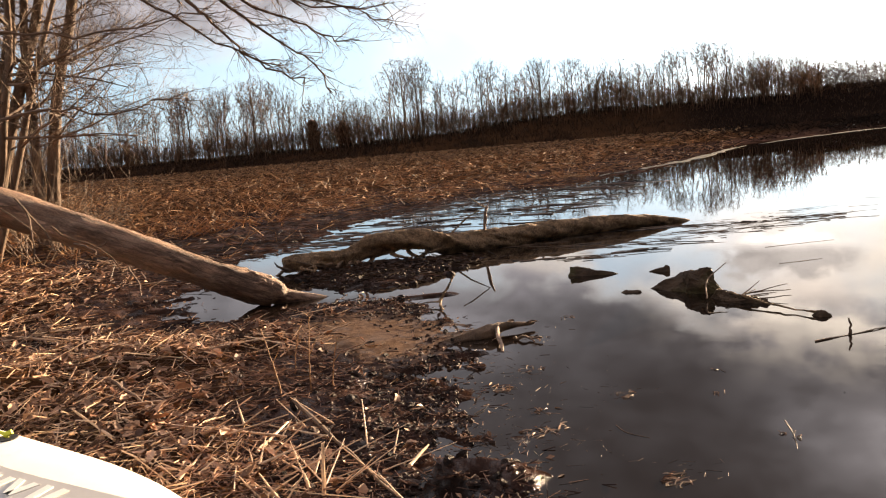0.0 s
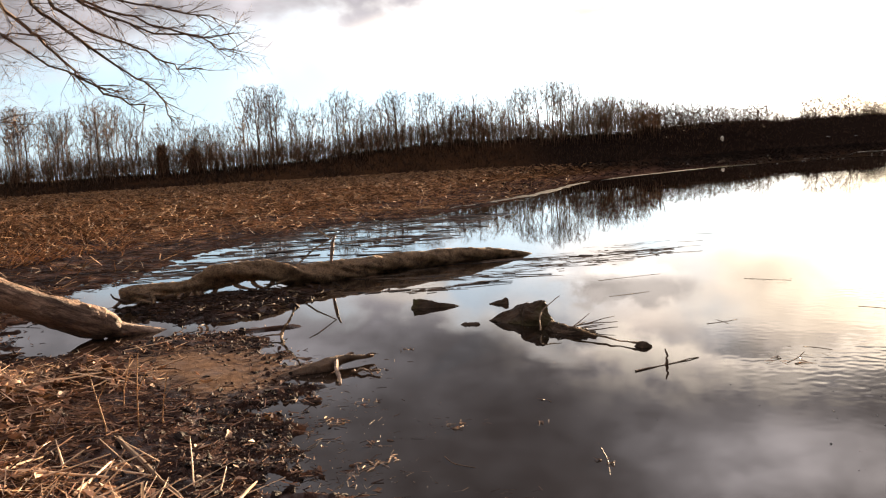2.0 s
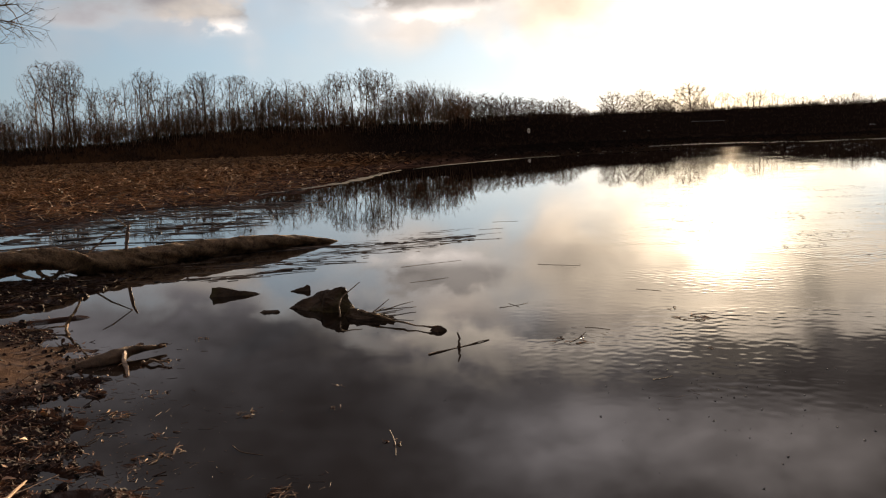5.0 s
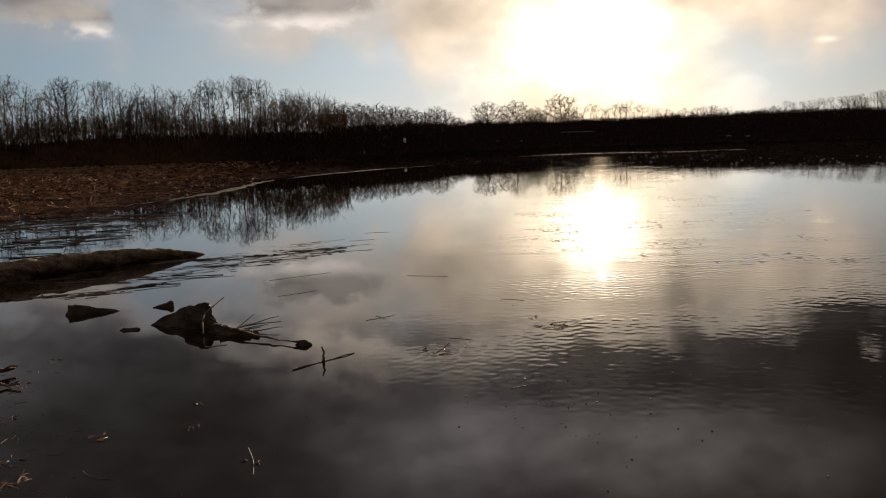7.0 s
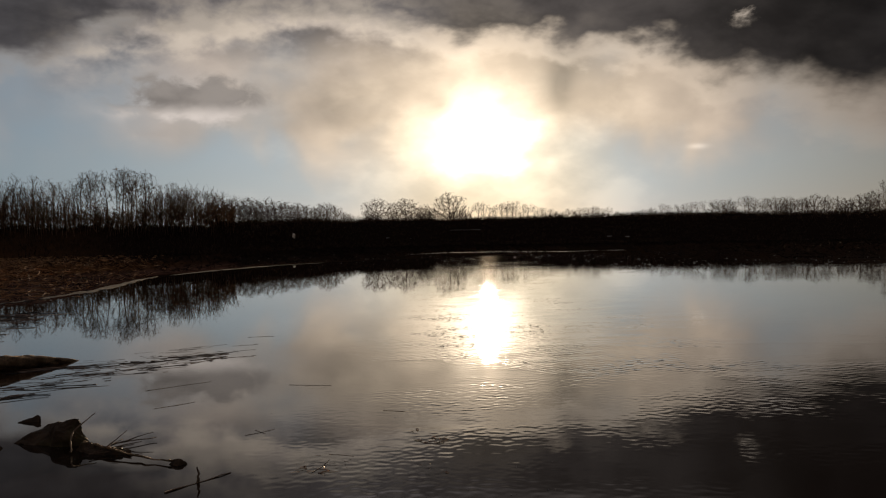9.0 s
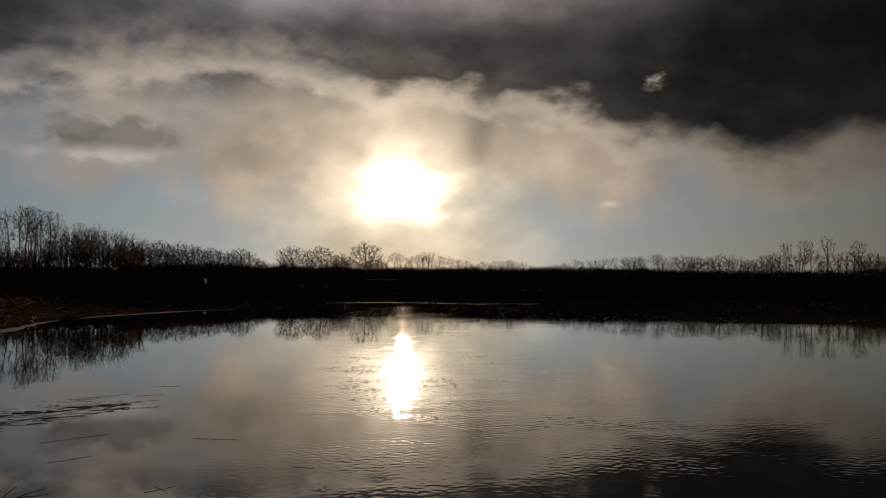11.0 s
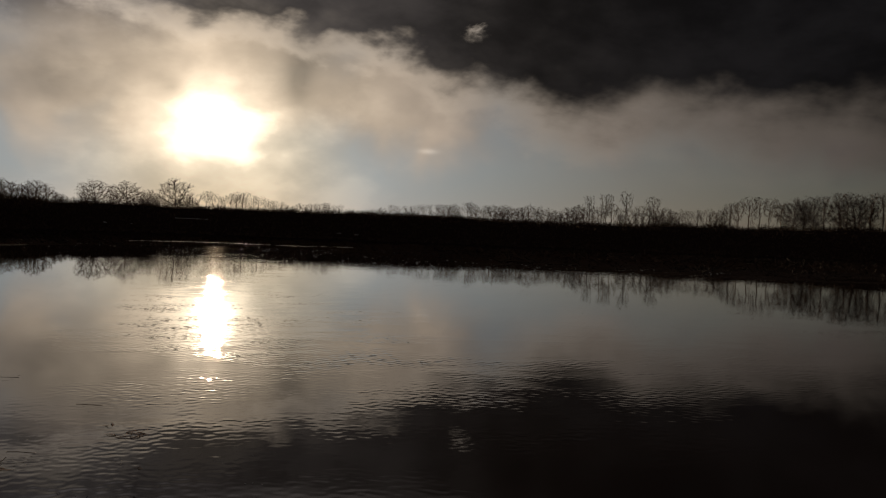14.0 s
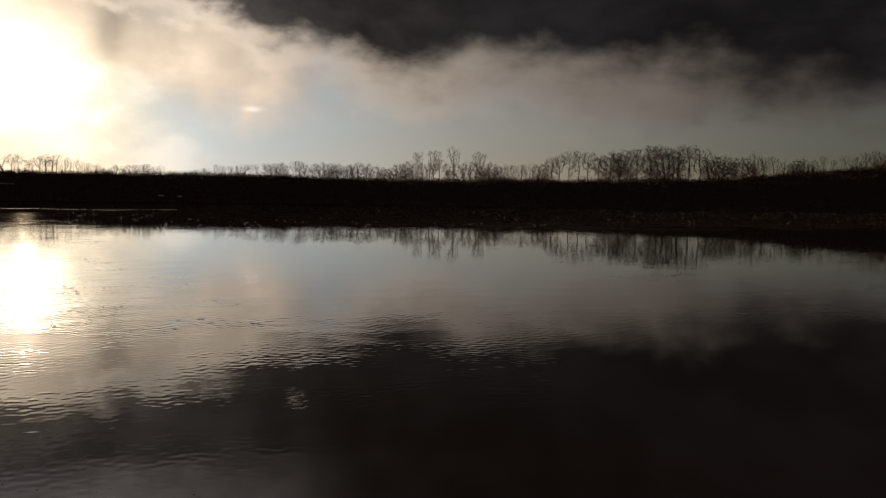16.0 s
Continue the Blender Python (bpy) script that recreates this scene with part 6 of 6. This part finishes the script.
# the tree whose boughs hang over the bank
bough_tree = thing("tree", "bare tree whose thin boughs hang over the bank", "tree")
part("trunk", trunk_mesh("trunk", [(-7.4, 8.6, 0.2, 0.17), (-7.3, 8.6, 1.5, 0.15), (-7.1, 8.6, 3.2, 0.13), (-7.0, 8.6, 5.0, 0.10), (-6.9, 8.6, 7.0, 0.05)], M_BARK, 6, 12, 0.15), bough_tree)
HIGH_BOUGHS = [[(-7.1, 8.6, 3.4), (-5.6, 8.6, 3.75), (-4.32, 8.8, 3.48), (-3.96, 9.04, 3.13), (-3.72, 9.18, 2.91), (-3.47, 9.32, 2.57), (-3.05, 9.49, 2.31), (-2.9, 9.54, 2.24)],
          [(-5.6, 8.6, 3.75), (-4.7, 8.8, 3.8), (-3.92, 8.99, 3.47), (-3.64, 9.17, 3.13), (-3.22, 9.38, 2.76), (-2.87, 9.53, 2.5), (-2.6, 9.64, 2.11)],
          [(-4.7, 8.8, 3.8), (-3.82, 9.03, 3.47), (-3.46, 9.24, 3.12), (-2.9, 9.47, 2.86), (-2.61, 9.58, 2.67), (-2.3, 9.67, 2.63)],
          [(-4.7, 8.8, 3.8), (-3.52, 9.17, 3.4), (-3.02, 9.4, 3.09), (-2.41, 9.59, 2.98), (-1.94, 9.7, 2.96)],
          [(-4.7, 8.8, 3.8), (-4.0, 9.0, 3.58), (-3.3, 9.3, 3.30), (-2.75, 9.5, 3.10), (-2.2, 9.66, 2.90), (-1.95, 9.72, 2.82)],
          [(-5.6, 8.6, 3.75), (-4.6, 8.8, 3.32), (-4.1, 9.0, 3.0), (-3.72, 9.2, 2.72), (-3.35, 9.35, 2.50), (-3.2, 9.4, 2.42)],
          [(-4.7, 8.8, 3.8), (-3.7, 9.1, 3.62), (-3.1, 9.35, 3.34), (-2.6, 9.55, 3.24), (-2.1, 9.68, 3.16)]]
LOW_BOUGHS = [[(-7.2, 8.6, 2.6), (-5.69, 8.11, 2.85), (-5.47, 8.26, 2.85), (-4.78, 8.68, 2.84), (-4.27, 8.93, 2.94), (-3.76, 9.13, 3.06)],
          [(-7.3, 8.6, 1.8), (-5.39, 8.4, 2.1), (-5.18, 8.53, 2.11), (-4.64, 8.84, 2.07), (-4.32, 9.0, 2.16), (-4.04, 9.13, 2.1)]]
for k, line in enumerate(HIGH_BOUGHS + LOW_BOUGHS):
    rng = random.Random(60 + k)
    limbs = Geo()
    pts = curve_points(line, 4)
    n = len(pts)
    pts[2:] += np.array([[rng.gauss(0, 0.022) for j in range(3)] for i in range(n - 2)])
    thick = 0.026 if k in (0, 1) else 0.018
    limbs.tube([tuple(p) for p in pts], [thick * (1 - 0.85 * i / (n - 1)) + 0.002 for i in range(n)], 6, True, 0.2)
    for i in range(n // 4, n - 1):
        for j in range(2):
            if rng.random() < 0.8:
                along = Vector(pts[i + 1]) - Vector(pts[i])
                out = Vector((rng.uniform(0.0, 1.0), rng.uniform(-0.5, 0.5), rng.uniform(-0.9, 0.6)))
                grow(limbs, limbs, pts[i], along.normalized() * 0.7 + out * 0.8, rng.uniform(0.14, 0.5), 0.0062, 1, rng, 5, 0.08, 1.0, (0, 4, 2), 0.68, 0.26)
    part("bough", limbs.mesh("bough", M_TWIG), bough_tree)


# ---- leafless shrubs at the foot of the near trees ----
def shrub(x, y, height, seed):
    rng = random.Random(seed)
    z = ground_z(x, y)
    ob = thing("shrub", "leafless tangled shrub at the foot of the trees", "shrub", (x, y, z), "bank shrubs")
    for k in range(6):
        g = Geo()
        a = rng.uniform(0, 6.28)
        grow(g, g, (rng.uniform(-0.1, 0.1), rng.uniform(-0.1, 0.1), -0.03), Vector((math.cos(a) * 0.6, math.sin(a) * 0.6, rng.uniform(0.6, 1.2))), height * rng.uniform(0.6, 1.1), 0.012, 1, rng, 5, 0.08, 1.2, (0, 6, 3), 0.62, 0.34)
        part("stem", g.mesh("stem", M_TWIG), ob)


for k, (az, r, h) in enumerate([(-35.6, 15.5, 2.2), (-34.4, 16.4, 1.9), (-33.4, 15.2, 1.7), (-32.6, 17.2, 2.1), (-31.6, 16.0, 1.3), (-30.6, 17.6, 1.2), (-29.4, 18.5, 1.0), (-36.4, 17.5, 2.3)]):
    shrub(r * math.sin(radians(az)), r * math.cos(radians(az)), h, 500 + k)


# ---- dead weeds standing on the bank ----
for k, (x, y, h, lean) in enumerate([(-1.83, 4.94, 0.42, -0.1), (-1.69, 5.04, 0.45, 0.03), (-1.93, 5.46, 0.35, 0.08), (-1.60, 5.2, 0.3, 0.05), (-7.32, 11.9, 0.7, 0.2)]):
    z = ground_z(x, y)
    stick("thin dead weed stalk standing on the mud", [(x, y, z - 0.02), (x + lean * 0.4, y, z + h * 0.5), (x + lean, y + 0.02, z + h)], 0.005, M_REED, "dead_weed", 5, "dead weed stalks", tips=([(x + lean * 0.4, y, z + h * 0.5), (x + lean * 0.4 + 0.06, y, z + h * 0.75)],))


# ---- the paddle board drawn up on the bank ----
def build_board():
    ob = thing("paddle_board", "white paddle board with a grey band lying on the straw", "paddle board")
    nose, axis, half = Vector((-1.30, 2.50)), Vector((-0.86, 0.50)).normalized(), 0.40
    across = Vector((-axis.y, axis.x))
    base = 0.20

    def outline(inset, z):
        out = []
        n = 26
        for side in (1, -1):
            for i in range(n):
                s = (i if side == 1 else n - 1 - i) / (n - 1)
                along = 3.0 * s * s
                w = (half - inset) * min(1.0, math.sqrt(max(0.0, 1 - (1 - min(along / 1.3, 1)) ** 2.2)) * (1 if along < 2.2 else 1 - 0.25 * (along - 2.2) ** 2))
                p = nose + axis * (along + inset) - across * w * side
                out.append((p.x, p.y, z + 0.05 * max(0.0, 0.5 - along)))
        return out

    rings = [outline(0.06, base - 0.05), outline(0.0, base - 0.02), outline(-0.01, base + 0.03), outline(0.01, base + 0.07), outline(0.05, base + 0.085)]
    geo = Geo()
    n = len(rings[0])
    for ring in rings:
        geo.v += ring
    for i in range(len(rings) - 1):
        for k in range(n):
            a, b = i * n + k, i * n + (k + 1) % n
            geo.f.append((a, b, b + n, a + n))
    top = (len(rings) - 1) * n
    for k in range(n // 2 - 1):
        geo.f.append((top + k, top + k + 1, top + n - 2 - k, top + n - 1 - k))
        geo.f.append((n - 1 - k, n - 2 - k, k + 1, k))
    part("hull", geo.mesh("hull", M_BOARD, True), ob)

    def strip(name, a0, a1, c0, c1, mat, label, z=base + 0.089, parent=None):
        g = Geo()
        steps = 10
        for i in range(steps + 1):
            along = a0 + (a1 - a0) * i / steps
            for c in (c0(along), c1(along)):
                p = nose + axis * along + across * c
                g.v += [(p.x, p.y, z + 0.05 * max(0.0, 0.5 - along)), (p.x, p.y, z - 0.006 + 0.05 * max(0.0, 0.5 - along))]
        for i in range(steps):
            k = i * 4
            g.f += [(k, k + 4, k + 6, k + 2), (k + 1, k + 3, k + 7, k + 5), (k, k + 1, k + 5, k + 4), (k + 2, k + 6, k + 7, k + 3)]
        return part(name, g.mesh(name, mat), parent or ob, label)

    band = strip("deck_band", 0.16, 2.6, lambda a: 0.24, lambda a: -0.11 - 0.09 * max(0.0, 1.3 - a), M_BAND, "broad grey deck band")
    for start, lean, low, high in ((0.86, 0.02, -0.10, 0.03), (0.93, 0.05, -0.09, 0.03), (1.06, 0.0, -0.075, 0.045), (1.07, 0.10, -0.07, 0.045), (1.20, 0.03, -0.06, 0.05), (1.30, 0.03, -0.055, 0.06)):
        g = Geo()
        for along, c in ((start, high), (start + 0.045, high), (start + 0.045 + lean, low), (start + lean, low)):
            p = nose + axis * along + across * c
            g.v += [(p.x, p.y, base + 0.0935), (p.x, p.y, base + 0.089)]
        g.f = [(0, 2, 4, 6), (1, 7, 5, 3), (0, 1, 3, 2), (2, 3, 5, 4), (4, 5, 7, 6), (6, 7, 1, 0)]
        part("deck_mark", g.mesh("deck_mark", M_BOARD), band, "pale printed bar")
    hole = nose + axis * 1.84 - across * 0.315
    g = Geo()
    g.tube([(hole.x, hole.y, base + 0.07), (hole.x, hole.y, base + 0.091)], [0.05, 0.05], 18)
    grommet = part("cord_hole", g.mesh("cord_hole", M_BLACK), ob, "dark cord hole")
    g = Geo()
    end = hole + axis * 0.35
    g.tube([(hole.x, hole.y, base + 0.088), (hole.x, hole.y, base + 0.105), (hole.x + axis.x * 0.12, hole.y + axis.y * 0.12, base + 0.108), (end.x, end.y, base + 0.10)], [0.009, 0.009, 0.008, 0.008], 7, True, 0.3)
    cord = part("cord", g.mesh("cord", M_CORD), ob, "bright yellow knotted cord")
    g = Geo()
    g.tube([(hole.x - 0.015, hole.y, base + 0.10), (hole.x + 0.02, hole.y + 0.012, base + 0.115)], [0.013, 0.012], 9, True, 0.4)
    part("cord_knot", g.mesh("cord_knot", M_CORD), cord)
    return ob


board = build_board()

# ---- far marks across the water ----
post = tagged(new("marker_post", None), "dark marker post with a white head on the far shore", "post")
post.location = (39.4, 124.0, 0.0)
g = Geo()
g.tube([(0, 0, -0.6), (0, 0, 0.8), (0, 0, 1.75)], [0.05, 0.05, 0.05], 8)
part("pole", g.mesh("pole", M_BRUSH), post, "dark thin pole")
g = Geo()
g.tube([(0, 0, 1.72), (0, 0, 1.78), (0, 0, 2.25), (0, 0, 2.45)], [0.15, 0.2, 0.2, 0.06], 14)
part("float_head", g.mesh("float_head", M_WHITE), post, "white rounded head")


def cedar(az, r, height, wide):
    """A dense dark evergreen column among the bare trees."""
    rng = random.Random(int(az * 10))
    x, y, z = polar(az, r)
    ob = thing("evergreen", "dense rusty-brown evergreen among the bare trees", "tree", (x, y, z), "evergreens")
    g = Geo()
    g.tube([(0, 0, -0.2), (0, 0, height * 0.9)], [0.12, 0.03], 6)
    part("trunk", g.mesh("trunk", M_FARBARK), ob)
    g = Geo()
    for i in range(1500):
        h = rng.random()
        a, q = rng.uniform(0, 6.283), wide * math.sqrt(1 - 0.92 * h ** 3) * (0.75 + 0.4 * noise.noise(Vector((h * 5, az, 0)))) * math.sqrt(rng.random())
        p = Vector((math.cos(a) * q, math.sin(a) * q, 0.2 + h * (height - 0.3)))
        g.blade(p, p + Vector((math.cos(a) * 0.25, math.sin(a) * 0.25, 0.25)), 0.05)
    part("crown", g.mesh("crown", M_RUST), ob)


cedar(-16.75, 116, 3.7, 0.9)
cedar(-14.85, 118, 3.2, 1.1)

def box(name, low, high, mat, parent, label=""):
    g = Geo()
    g.v = [(x, y, z) for x in (low[0], high[0]) for y in (low[1], high[1]) for z in (low[2], high[2])]
    g.f = [(0, 1, 3, 2), (4, 6, 7, 5), (0, 4, 5, 1), (2, 3, 7, 6), (0, 2, 6, 4), (1, 5, 7, 3)]
    return part(name, g.mesh(name, mat), parent, label)


def shed(az, el, half, label):
    """A low shed set into the slope, whose lean-to roof shows as a thin bright line."""
    r = min(np.arange(140.0, 182.0, 0.5), key=lambda q: abs(polar(az, q)[2] - (1.35 + q * math.tan(radians(el)))))
    ob = thing("shed", label, "shed", (r * math.sin(radians(az)), r * math.cos(radians(az)), 1.6 + r * math.tan(radians(el))), "far sheds")
    ob.rotation_euler[2] = radians(-az)
    box("wall", (-half, -0.6, -0.9), (half, 0.6, -0.04), M_BRUSH, ob)
    g = Geo()
    w = half + 0.15
    g.v = [(-w, -0.75, -0.04), (w, -0.75, -0.04), (w, 0.75, -0.02), (-w, 0.75, -0.02), (-w, -0.75, -0.01), (w, -0.75, -0.01), (w, 0.75, 0.01), (-w, 0.75, 0.01)]
    g.f = [(4, 5, 6, 7), (3, 2, 1, 0), (0, 1, 5, 4), (1, 2, 6, 5), (2, 3, 7, 6), (3, 0, 4, 7)]
    part("roof", g.mesh("roof", M_METAL), ob, "bright sheet-metal roof")


shed(28.45, 0.40, 2.55, "low far shed with a pale metal roof on the slope")
# added small roofs that stand in for bright specks of unknown kind
shed(23.5, -0.02, 0.16, "tiny roof-like shape added for a bright speck on the far slope")
shed(25.0, -0.06, 0.12, "tiny roof-like shape added for a bright speck on the far slope")
shed(37.5, -0.15, 0.25, "tiny roof-like shape added for a bright speck on the far slope")
shed(38.6, -0.2, 0.2, "tiny roof-like shape added for a bright speck on the far slope")
